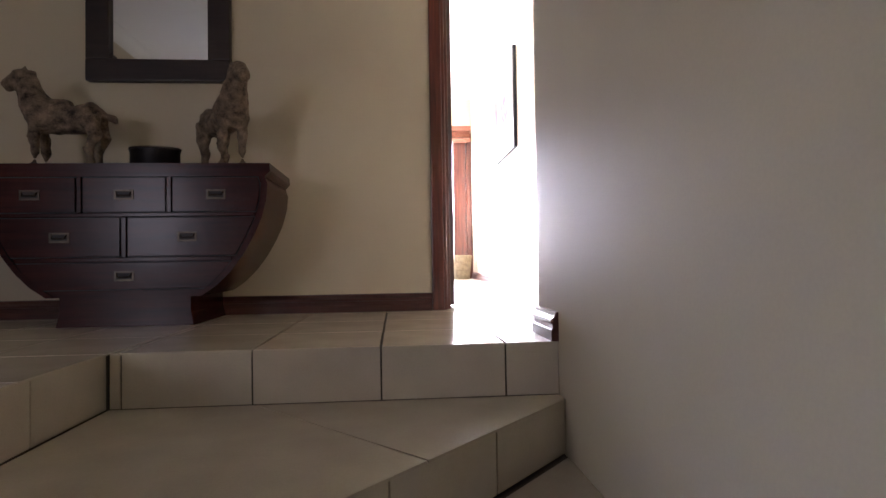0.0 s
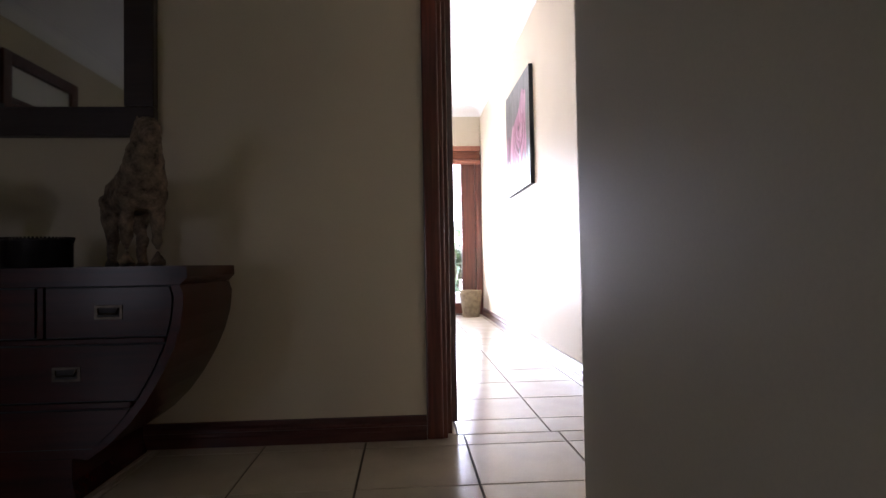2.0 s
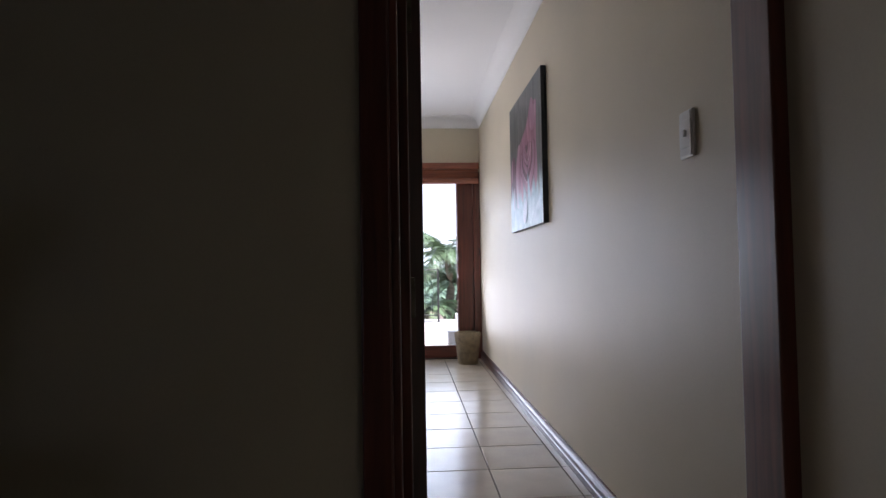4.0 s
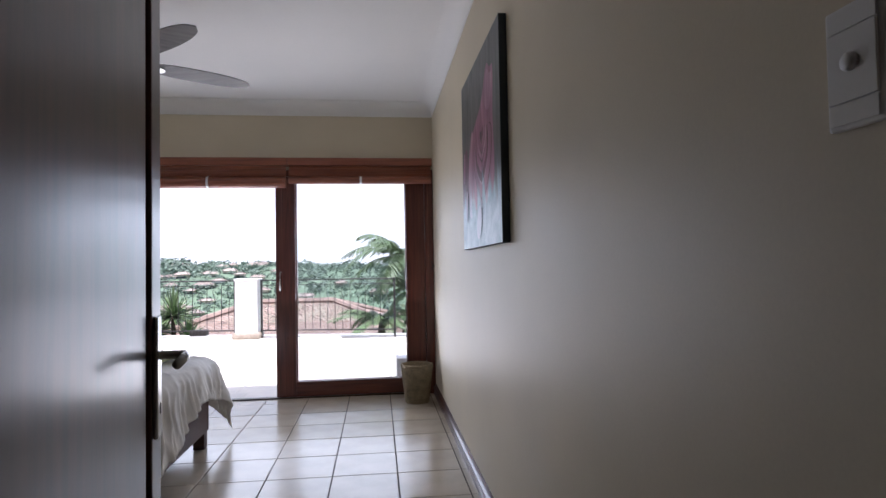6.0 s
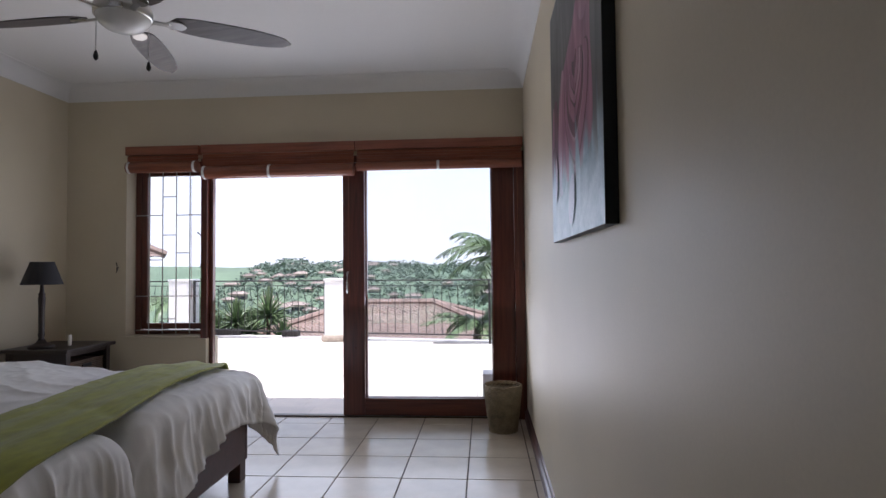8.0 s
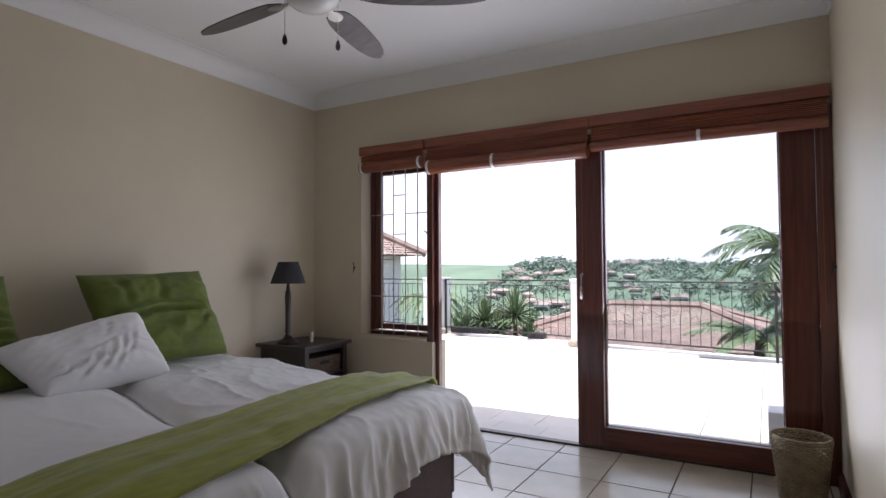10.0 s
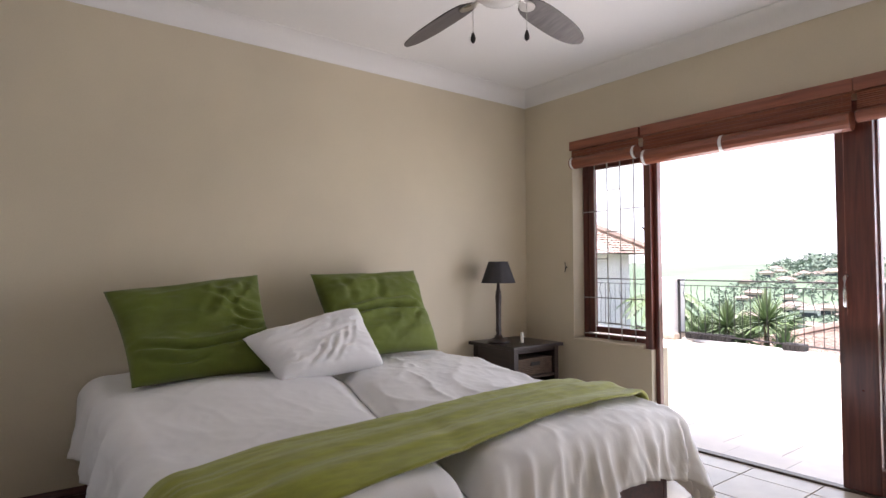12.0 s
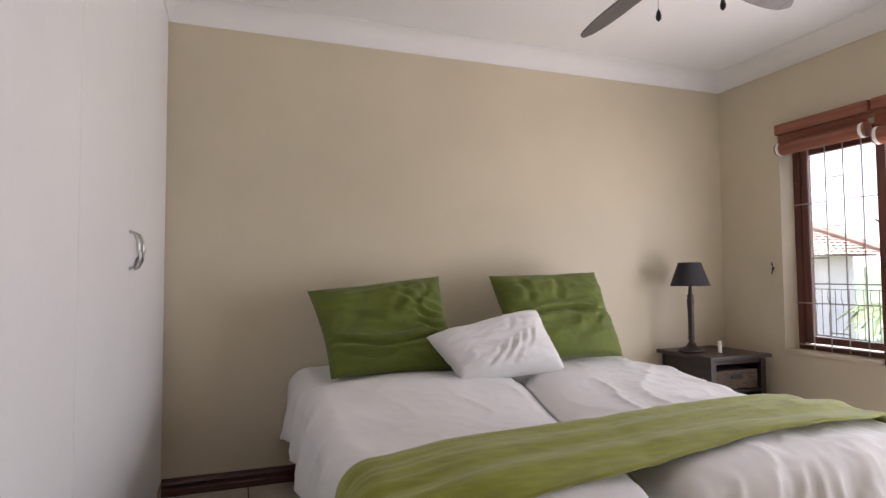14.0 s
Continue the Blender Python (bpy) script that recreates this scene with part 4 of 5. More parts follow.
part("side_panel", box(tx0 + 0.075, tx1 - 0.075, ty1 - 0.05, ty1 - 0.035, 0.22, tz - 0.028), DARKWOOD, bs)
part("apron", box(tx1 - 0.068, tx1 - 0.04, ty0 + 0.075, ty1 - 0.075, tz - 0.06, tz - 0.028, 0.002), DARKWOOD, bs)
part("shelf", box(tx0 + 0.03, tx1 - 0.035, ty0 + 0.075, ty1 - 0.075, 0.40, 0.42), DARKWOOD, bs)
part("shelf", box(tx0 + 0.03, tx1 - 0.035, ty0 + 0.075, ty1 - 0.075, 0.20, 0.22), DARKWOOD, bs)
for zb in (0.421, 0.221):
    bk = part("drawer_basket", box(tx0 + 0.08, tx1 - 0.062, ty0 + 0.085, ty1 - 0.085, zb, zb + 0.13, 0.006), WICKER_D, bs, "dark woven wicker drawer")
    bm = bmesh.new()
    for r in range(9):
        z = zb + 0.012 + 0.0145 * r
        pts = [(tx1 - 0.058 + 0.005 * math.cos(k * math.pi + r * math.pi), ty0 + 0.085 + (ty1 - ty0 - 0.17) * k / 22, z) for k in range(23)]
        tube(bm, pts, 0.0062, 5)
    part("weave", bm, WICKER_D, bk, "", True)
    part("grip", box(tx1 - 0.056, tx1 - 0.046, (ty0 + ty1) / 2 - 0.05, (ty0 + ty1) / 2 + 0.05, zb + 0.075, zb + 0.105, 0.004), BLACK, bk)

lx, ly = -3.70, 6.185
lamp = holder("table_lamp", "turned dark wooden table lamp with charcoal shade", "table lamp")
part("base", lathe([(0.088, tz), (0.092, tz + 0.008), (0.088, tz + 0.018), (0.06, tz + 0.03), (0.036, tz + 0.042), (0.028, tz + 0.06)], 32, (lx, ly)), DARKWOOD, lamp, "", True)
part("stem", lathe([(0.026, tz + 0.06), (0.017, tz + 0.075), (0.024, tz + 0.10), (0.020, tz + 0.125), (0.022, tz + 0.30), (0.026, tz + 0.385), (0.020, tz + 0.395), (0.025, tz + 0.41), (0.016, tz + 0.425), (0.012, tz + 0.47), (0.008, tz + 0.56)], 24, (lx, ly)), DARKWOOD, lamp, "", True)
bm = bmesh.new()
rings = [[bm.verts.new((lx + r * math.cos(2 * math.pi * k / 40), ly + r * math.sin(2 * math.pi * k / 40), z)) for k in range(40)] for r, z in ((0.140, 1.147), (0.138, 1.153), (0.081, 1.314), (0.079, 1.320))]
for a, b in zip(rings, rings[1:]):
    for k in range(40):
        bm.faces.new((a[k], a[(k + 1) % 40], b[(k + 1) % 40], b[k]))
solid(part("shade", bm, SHADE, lamp, "charcoal fabric cone shade", True), 0.003)
bm = bmesh.new()
for k in range(3):
    a = 2 * math.pi * k / 3
    tube(bm, [(lx, ly, 1.216), (lx + 0.114 * math.cos(a), ly + 0.114 * math.sin(a), 1.218)], 0.0018, 5)
part("shade_ring", bm, STEEL, lamp)
cn = holder("candle", "short white candle on the bedside table", "candle")
part("wax", lathe([(0.013, tz), (0.0135, tz + 0.004), (0.0135, tz + 0.078), (0.012, tz + 0.082)], 18, (-3.585, 6.335)), CANDLE, cn, "", True)
part("wick", tube(bmesh.new(), [(-3.585, 6.335, tz + 0.08), (-3.585, 6.336, tz + 0.09)], 0.001, 5), BLACK, cn)

# ---- ceiling fan ----
fx, fy = -2.08, 4.70
fan = holder("ceiling_fan", "brushed nickel ceiling fan with grey blades and light bowl", "ceiling fan")
part("canopy", lathe([(0.03, 2.78), (0.055, 2.80), (0.068, 2.84), (0.07, CZ)], 28, (fx, fy)), STEEL, fan, "", True)
part("downrod", lathe([(0.013, 2.68), (0.013, 2.80)], 14, (fx, fy)), STEEL, fan, "", True)
part("motor_housing", lathe([(0.03, 2.70), (0.07, 2.695), (0.105, 2.67), (0.12, 2.635), (0.125, 2.60), (0.12, 2.585), (0.09, 2.575), (0.09, 2.555), (0.125, 2.548), (0.133, 2.53), (0.133, 2.492), (0.125, 2.488)][::-1], 36, (fx, fy)), STEEL, fan, "", True)
part("light_bowl", lathe([(0.002, 2.418), (0.05, 2.424), (0.085, 2.438), (0.11, 2.458), (0.124, 2.482), (0.126, 2.492)], 36, (fx, fy)), FROST, fan, "frosted glass light bowl", True)


def blade(bm, angle):
    n = 18
    out = [(0.20 + 0.62 * k / n, 0.068 * (1 - abs(2 * (k / n) ** 0.8 - 1) ** 2.6) ** 0.5 + 0.004) for k in range(n + 1)]
    outline = [(r, w) for r, w in out] + [(r, -w) for r, w in out[::-1]]
    m = Matrix.Translation((fx, fy, 2.50)) @ Matrix.Rotation(angle, 4, "Z") @ Matrix.Rotation(radians(-13), 4, "X")
    lo = [bm.verts.new(m @ Vector((r, w, 0))) for r, w in outline]
    hi = [bm.verts.new(m @ Vector((r, w, 0.007))) for r, w in outline]
    for i in range(len(lo)):
        j = (i + 1) % len(lo)
        bm.faces.new((lo[i], lo[j], hi[j], hi[i]))
    bm.faces.new(lo[::-1]), bm.faces.new(hi)
    bmesh.ops.recalc_face_normals(bm, faces=bm.faces)
    return bm


for k in range(5):
    a = radians(32 + 72 * k)
    bl = part("blade", blade(bmesh.new(), a), BLADE, fan)
    m = Matrix.Translation((fx, fy, 2.491)) @ Matrix.Rotation(a, 4, "Z") @ Matrix.Rotation(radians(-13), 4, "X")
    bm = bm_box(bmesh.new(), 0.09, 0.205, -0.014, 0.014, -0.002, 0.006, 0.002, m)
    bm2 = lathe([(0.045, 0.0), (0.047, 0.003), (0.045, 0.006)], 20)
    bmesh.ops.transform(bm2, matrix=m @ Matrix.Translation((0.235, 0, 0)) @ Matrix.Diagonal((1.1, 0.75, 1, 1)), verts=bm2.verts)
    part("blade_bracket", bm, STEEL, bl)
    part("bracket_plate", bm2, STEEL, bl)
for dx, dy in ((-0.08, -0.085), (0.08, 0.085)):
    x, y = fx + dx, fy + dy
    ch = part("pull_chain", tube(bmesh.new(), [(x, y, 2.50), (x, y, 2.30)], 0.0016, 5), STEEL, fan)
    part("bob", lathe([(0.002, 2.25), (0.010, 2.259), (0.0115, 2.272), (0.007, 2.29), (0.002, 2.30)], 14, (x, y)), BLACK, ch, "dark wooden pull bob", True)

# ---- half-moon chest on the landing ----
ch = holder("chest_of_drawers", "dark lacquered half-moon chest with brass drawer pulls", "chest of drawers")
CX, CY0, CY1, CT = -2.32, 0.78, 1.262, 0.715
curve = [(0.60, 0.655), (0.612, 0.62), (0.606, 0.55), (0.585, 0.47), (0.55, 0.39), (0.505, 0.31), (0.45, 0.235), (0.39, 0.175), (0.325, 0.13)]
outline = [(CX + x, z) for x, z in curve] + [(CX - x, z) for x, z in curve[::-1]]
part("body", extrude_profile(outline, "y", CY0 + 0.012, CY1), CHEST, ch)
part("top", extrude_profile([(CX - 0.60, 0.656), (CX + 0.60, 0.656), (CX + 0.622, 0.68), (CX + 0.62, CT), (CX - 0.62, CT), (CX - 0.622, 0.68)], "y", CY0, CY1), CHEST, ch)
part("foot", extrude_profile([(CX - 0.29, 0.002), (CX + 0.29, 0.002), (CX + 0.275, 0.06), (CX + 0.275, 0.131), (CX - 0.275, 0.131), (CX - 0.275, 0.06)], "y", CY0 + 0.006, CY1 - 0.01), CHEST, ch)
for s in (1, -1):
    oc = [(CX + s * x, z) for x, z in curve] + [(CX + s * (x - 0.028), z + (0.004 if z < 0.3 else 0)) for x, z in curve[::-1]]
    part("front_rim", extrude_profile(oc, "y", CY0 - 0.004, CY0 + 0.011), CHEST, ch)


def half_width(z):
    for (x0, z0), (x1, z1) in zip(curve, curve[1:]):
        if z1 <= z <= z0:
            return x1 + (x0 - x1) * (z - z1) / (z0 - z1)
    return curve[-1][0]


def drawer(a, b, z0, z1):
    """A drawer front between two limits, clipped by the curved sides."""
    zs = [z0 + (z1 - z0) * k / 8 for k in range(9)]
    right = [(min(b, CX + half_width(z) - 0.034), z) for z in zs]
    left = [(max(a, CX - half_width(z) + 0.034), z) for z in zs]
    dw = part("drawer", extrude_profile(right + left[::-1], "y", CY0 - 0.006, CY0 + 0.011), CHEST, ch)
    # Added black plate, slightly larger than the front, stands in for the gap's shadow.
    gap = [(x + 0.005, z) for x, z in right] + [(x - 0.005, z) for x, z in left[::-1]]
    lo_, hi_ = min(z for _, z in gap), max(z for _, z in gap)
    gap = [(x, z - 0.005 if z == lo_ else z + 0.005 if z == hi_ else z) for x, z in gap]
    part("gap_shadow_plate", extrude_profile(gap, "y", CY0 + 0.0035, CY0 + 0.0112), BLACK, dw)
    mz, mx = (z0 + z1) / 2, (max(a, left[4][0]) + min(b, right[4][0])) / 2
    pl = part("pull_plate", box(mx - 0.042, mx + 0.042, CY0 - 0.009, CY0 - 0.0065, mz - 0.022, mz + 0.022, 0.001), TARNISH, dw, "tarnished metal pull plate")
    part("recess", box(mx - 0.032, mx + 0.032, CY0 - 0.0105, CY0 - 0.0092, mz - 0.014, mz + 0.014), BLACK, pl)
    part("bail", tube(bmesh.new(), [(mx - 0.03, CY0 - 0.012, mz + 0.012), (mx - 0.026, CY0 - 0.016, mz - 0.004), (mx + 0.026, CY0 - 0.016, mz - 0.004), (mx + 0.03, CY0 - 0.012, mz + 0.012)], 0.003, 6), TARNISH, pl)
    return dw


for z0, z1 in ((0.480, 0.496), (0.284, 0.302)):
    hw = half_width(z0) - 0.034
    part("front_rail", box(CX - hw, CX + hw, CY0 - 0.006, CY0 + 0.011, z0, z1, 0.002), CHEST, ch)
for x0, x1, z0, z1 in ((-2.518, -2.499, 0.498, 0.654), (-2.141, -2.122, 0.498, 0.654), (-2.333, -2.312, 0.304, 0.478)):
    part("front_divider", box(x0, x1, CY0 - 0.006, CY0 + 0.011, z0, z1, 0.002), CHEST, ch)
for a, b in ((-2.93, -2.525), (-2.492, -2.148), (-2.115, -1.71)):
    drawer(a, b, 0.502, 0.650)
for a, b in ((-2.93, -2.340), (-2.305, -1.70)):
    drawer(a, b, 0.308, 0.474)
drawer(-2.9, -1.7, 0.165, 0.278)


def horse(name, at, turn, label):
    """Carved horse figure, one plain mesh."""
    bm = bmesh.new()
    tube(bm, [(-0.165, 0, 0.25), (-0.13, 0, 0.265), (-0.06, 0, 0.25), (0.03, 0, 0.245), (0.10, 0, 0.265), (0.135, 0, 0.275)], [0.045, 0.078, 0.068, 0.066, 0.078, 0.05], 14)
    tube(bm, [(0.085, 0, 0.27), (0.135, 0, 0.34), (0.165, 0, 0.41), (0.175, 0, 0.455)], [0.085, 0.066, 0.048, 0.042], 12)
    tube(bm, [(0.155, 0, 0.475), (0.195, 0, 0.455), (0.235, 0, 0.425), (0.262, 0, 0.405)], [0.030, 0.042, 0.034, 0.028], 12)
    for s in (-1, 1):
        tube(bm, [(0.165, 0.022 * s, 0.475), (0.158, 0.026 * s, 0.505)], [0.014, 0.005], 6)
        tube(bm, [(0.105, 0.045 * s, 0.25), (0.112, 0.047 * s, 0.16), (0.104, 0.047 * s, 0.08), (0.108, 0.047 * s, 0.025), (0.118, 0.047 * s, 0.0)], [0.040, 0.027, 0.021, 0.02, 0.027], 9)
        tube(bm, [(-0.125, 0.045 * s, 0.25), (-0.155, 0.048 * s, 0.17), (-0.125, 0.048 * s, 0.10), (-0.135, 0.048 * s, 0.03), (-0.125, 0.048 * s, 0.0)], [0.052, 0.036, 0.024, 0.02, 0.028], 9)
    tube(bm, [(-0.185, 0, 0.27), (-0.215, 0, 0.262), (-0.235, 0, 0.235)], [0.022, 0.02, 0.008], 7)
    tube(bm, [(0.045, 0, 0.30), (0.035, 0, 0.345)], [0.045, 0.018], 8)
    tube(bm, [(-0.03, 0, 0.30), (0.04, 0, 0.305)], [0.05, 0.05], 10)
    tube(bm, [(0.09, 0, 0.33), (0.125, 0, 0.42), (0.14, 0, 0.49)], [0.02, 0.022, 0.012], 7)
    o = part(name, bm, CLAY, None, "", True)
    r = o.modifiers.new("carve", "REMESH")
    r.mode, r.voxel_size, r.use_smooth_shade = "VOXEL", 0.0085, True
    tex = bpy.data.textures.new("chips", "CLOUDS")
    tex.noise_scale = 0.035
    dm = o.modifiers.new("chips", "DISPLACE")
    dm.texture, dm.strength, dm.mid_level = tex, 0.014, 0.5
    o.matrix_basis = Matrix.Translation(at) @ Matrix.Rotation(radians(turn), 4, "Z") @ Matrix.Diagonal((1, 1, 0.97, 1))
    return tagged(o, label, "statue", "horse statues")


horse("horse_statue", (-2.70, 1.02, CT + 0.004), 183, "weathered carved wooden horse statue on the chest")
horse("horse_statue", (-1.965, 1.02, CT + 0.004), -54, "weathered carved wooden horse statue turned towards the stairs")

tin = holder("tin_box", "dark oval metal tin with a beaded rim", "tin")
bm = lathe([(0.108, CT), (0.112, CT + 0.004), (0.112, CT + 0.085), (0.116, CT + 0.09), (0.116, CT + 0.098), (0.106, CT + 0.10), (0.104, CT + 0.06)], 40)
bmesh.ops.scale(bm, verts=bm.verts, vec=(1, 0.72, 1))
bmesh.ops.translate(bm, verts=bm.verts, vec=(-2.275, 0.99, 0))
part("can", bm, TINMAT, tin, "", True)
bm = bmesh.new()
for k in range(60):
    a = 2 * math.pi * k / 60
    c = Vector((-2.275 + 0.114 * math.cos(a), 0.99 + 0.082 * math.sin(a), CT + 0.10))
    tube(bm, [c - Vector((0, 0, 0.004)), c + Vector((0, 0, 0.004))], 0.0038, 5)
part("beaded_rim", bm, TINMAT, tin)

# ---- mirror over the chest ----
mi = holder("mirror", "wall mirror in a broad dark wooden frame", "mirror")
mx0, mx1, mz0, mz1, mw = -2.73, -2.0, 1.228, 2.14, 0.115
part("frame_rail", box(mx0, mx1, YB - 0.05, YB - 0.002, mz0, mz0 + mw, 0.008), DARKWOOD, mi)
part("frame_rail", box(mx0, mx1, YB - 0.05, YB - 0.002, mz1 - mw, mz1, 0.008), DARKWOOD, mi)
part("frame_stile", box(mx0 + 0.001, mx0 + mw, YB - 0.048, YB - 0.002, mz0 + mw, mz1 - mw, 0.006), DARKWOOD, mi)
part("frame_stile", box(mx1 - mw, mx1 - 0.001, YB - 0.048, YB - 0.002, mz0 + mw, mz1 - mw, 0.006), DARKWOOD, mi)
part("corner_block", box(mx0 + mw, mx0 + mw + 0.018, YB - 0.046, YB - 0.012, mz0 + mw, mz0 + mw + 0.026, 0.003), DARKWOOD, mi)
part("mirror_glass", box(mx0 + mw - 0.01, mx1 - mw + 0.01, YB - 0.018, YB - 0.010, mz0 + mw - 0.01, mz1 - mw + 0.01), MIRROR, mi, "silvered mirror glass")

# ---- stair window behind the walker ----
sw2 = holder("window_2", "daylit stairwell window with a mahogany frame", "window", kind="structure")
part("window_frame", box(-4.34, -4.28, -4.2, -4.14, 0.25, 1.45, 0.004), MAHOG, sw2)
part("window_frame", box(-4.34, -4.28, -3.26, -3.2, 0.25, 1.45, 0.004), MAHOG, sw2)
part("window_frame", box(-4.34, -4.28, -4.14, -3.26, 0.25, 0.31, 0.004), MAHOG_Y, sw2)
part("window_frame", box(-4.34, -4.28, -4.14, -3.26, 1.39, 1.45, 0.004), MAHOG_Y, sw2)
g = part("pane", box(-4.313, -4.307, -4.145, -3.255, 0.305, 1.395), GLASS, sw2)
g.visible_shadow = False

d2 = holder("door_2", "closed mahogany door with frame on the landing", "door", kind="structure")
part("jamb", box(-4.2, -4.14, -2.03, -1.93, 0, 2.46, 0.005), MAHOG, d2)
part("jamb", box(-4.2, -4.14, -1.12, -1.02, 0, 2.46, 0.005), MAHOG, d2)
part("head", box(-4.2, -4.14, -1.93, -1.12, 2.36, 2.46, 0.005), MAHOG_Y, d2)
part("leaf", box(-4.2, -4.165, -1.928, -1.122, 0.005, 2.06, 0.004), MAHOG, d2)
part("fanlight", box(-4.2, -4.17, -1.928, -1.122, 2.10, 2.358, 0.003), FROST, d2, "frosted fanlight over the door")
part("transom", box(-4.2, -4.15, -1.928, -1.122, 2.06, 2.10, 0.004), MAHOG_Y, d2)

# ---- terrace ----


def rail_y(x):
    return 11.55 - 0.18 * x


T0 = OUT
bm = prism([(-9.0, T0), (3.0, T0), (3.0, rail_y(3.0) + 0.25), (-9.0, rail_y(-9.0) + 0.25)], -0.4, -0.03)
structure("terrace", bm, GROUT, "sunlit beige tiled terrace outside the bedroom", "terrace")
bm = bmesh.new()
for i in range(-23, 8):
    for j in range(15):
        x0, y0 = i * 0.4, T0 + 0.18 + j * 0.4
        if y0 + 0.4 < rail_y(x0) + 0.2:
            bm_box(bm, x0 + 0.003, x0 + 0.397, y0 + 0.003, y0 + 0.397, -0.03, -0.018)
for i in range(7):
    bm_box(bm, dl + i * 0.4 + 0.04, dl + i * 0.4 + 0.437, YW + 0.085, T0 + 0.177, -0.03, -0.006)
part("paving", bm, TILE_STUFF, bpy.data.objects["terrace"], "pale beige terrace tiles")
structure("terrace_kerb", prism([(-9.0, rail_y(-9.0) + 0.06), (3.0, rail_y(3.0) + 0.06), (3.0, rail_y(3.0) + 0.25), (-9.0, rail_y(-9.0) + 0.25)], -0.03, 0.016), RENDER, "low white plaster kerb under the railing", "kerb")


def pillar(x, label):
    h = holder("terrace_pillar", label, "pillar", "terrace pillars")
    y = rail_y(x) + 0.02
    part("shaft", box(x - 0.2, x + 0.2, y - 0.2, y + 0.2, 0.08, 1.04, 0.01), RENDER, h)
    part("coping", box(x - 0.215, x + 0.215, y - 0.215, y + 0.215, 1.04, 1.085, 0.012), RENDER, h)
    part("stone_foot", box(x - 0.25, x + 0.25, y - 0.25, y + 0.25, -0.019, 0.10, 0.04), STONE, h, "rough stone foot")


pillar(-2.93, "square white plastered terrace pillar on a stone foot")
pillar(-6.1, "square white plastered terrace pillar near the neighbour")


def railing(x0, x1):
    h = holder("railing", "slim dark iron railing along the terrace edge", "railing", "terrace railings")
    for z in (0.12, 1.045):
        part("rail", tube(bmesh.new(), [(x0, rail_y(x0), z), (x1, rail_y(x1), z)], 0.013, 6), BLACK, h)
    part("rail", tube(bmesh.new(), [(x0, rail_y(x0), 0.955), (x1, rail_y(x1), 0.955)], 0.007, 6), BLACK, h)
    for x in (x0 + 0.02, x1 - 0.02):
        part("post", box(x - 0.018, x + 0.018, rail_y(x) - 0.018, rail_y(x) + 0.018, -0.019, 1.06, 0.003), BLACK, h)
    n = int((x1 - x0) / 0.135)
    for k in range(1, n):
        x = x0 + (x1 - x0) * k / n
        y = rail_y(x)
        if k % 2:
            pts = [(x, y, 0.12), (x, y, 0.5), (x + 0.022, y, 0.66), (x - 0.022, y, 0.82), (x, y, 0.955)]
        else:
            pts = [(x, y, 0.12), (x, y, 0.955)]
        part("baluster", tube(bmesh.new(), pts, 0.0062, 5), BLACK, h)


railing(-5.88, -3.16)
railing(-2.70, -0.22)
railing(-8.8, -6.32)

pl = holder("terrace_step", "low white plastered step beside the terrace wall", "step")
part("step_block", box(-0.345, 0.9, 7.30, 7.62, -0.019, 0.27, 0.012), RENDER, pl)
part("step_block", box(-0.20, 0.9, 7.62, 7.95, -0.019, 0.45, 0.012), RENDER, pl)


for x0, x1, label in ((-4.05, -3.75, "small dark slatted planter on the terrace"), (-5.75, -4.95, "long dark slatted planter below the railing")):
    pb = holder("planter", label, "planter")
    ym = rail_y((x0 + x1) / 2) + 0.155
    part("box", box(x0, x1, ym - 0.08, ym + 0.08, 0.016, 0.125, 0.008), BLACK, pb)
    for k in range(int((x1 - x0) / 0.06)):
        part("slat", box(x0 + 0.06 * k + 0.01, x0 + 0.06 * k + 0.045, ym - 0.095, ym - 0.081, 0.02, 0.135, 0.002), BLACK, pb)

# ---- plants by the terrace ----


def frond(bm, base, yaw, length, rise, droop, width, n=34):
    """A feather of palm leaflets along an arched rib."""
    f = Vector((math.cos(yaw), math.sin(yaw), 0))
    side = Vector((-f.y, f.x, 0))
    pts = []
    for k in range(n + 1):
        t = k / n
        pts.append(Vector(base) + f * length * t * (1 - 0.12 * t) + Vector((0, 0, rise * t - droop * t * t)))
    tube(bm, pts, [0.018 * (1 - 0.85 * k / n) for k in range(n + 1)], 4)
    for k in range(2, n):
        t = k / n
        w = width * math.sin(math.pi * (0.12 + 0.86 * t)) ** 0.7
        d = (pts[k + 1] - pts[k - 1]).normalized()
        for s in (-1, 1):
            jitter = random.uniform(0.85, 1.15)
            tip = pts[k] + side * s * w * jitter * 0.85 + d * w * 0.55 + Vector((0, 0, -w * random.uniform(0.25, 0.6)))
            m1 = pts[k].lerp(tip, 0.5) + Vector((0, 0, w * 0.08))
            hw = d * 0.017
            a, b = bm.verts.new(pts[k] - hw), bm.verts.new(pts[k] + hw)
            c, e = bm.verts.new(m1 + hw), bm.verts.new(m1 - hw)
            q = bm.verts.new(tip)
            bm.faces.new((a, b, c, e)), bm.faces.new((e, c, q))


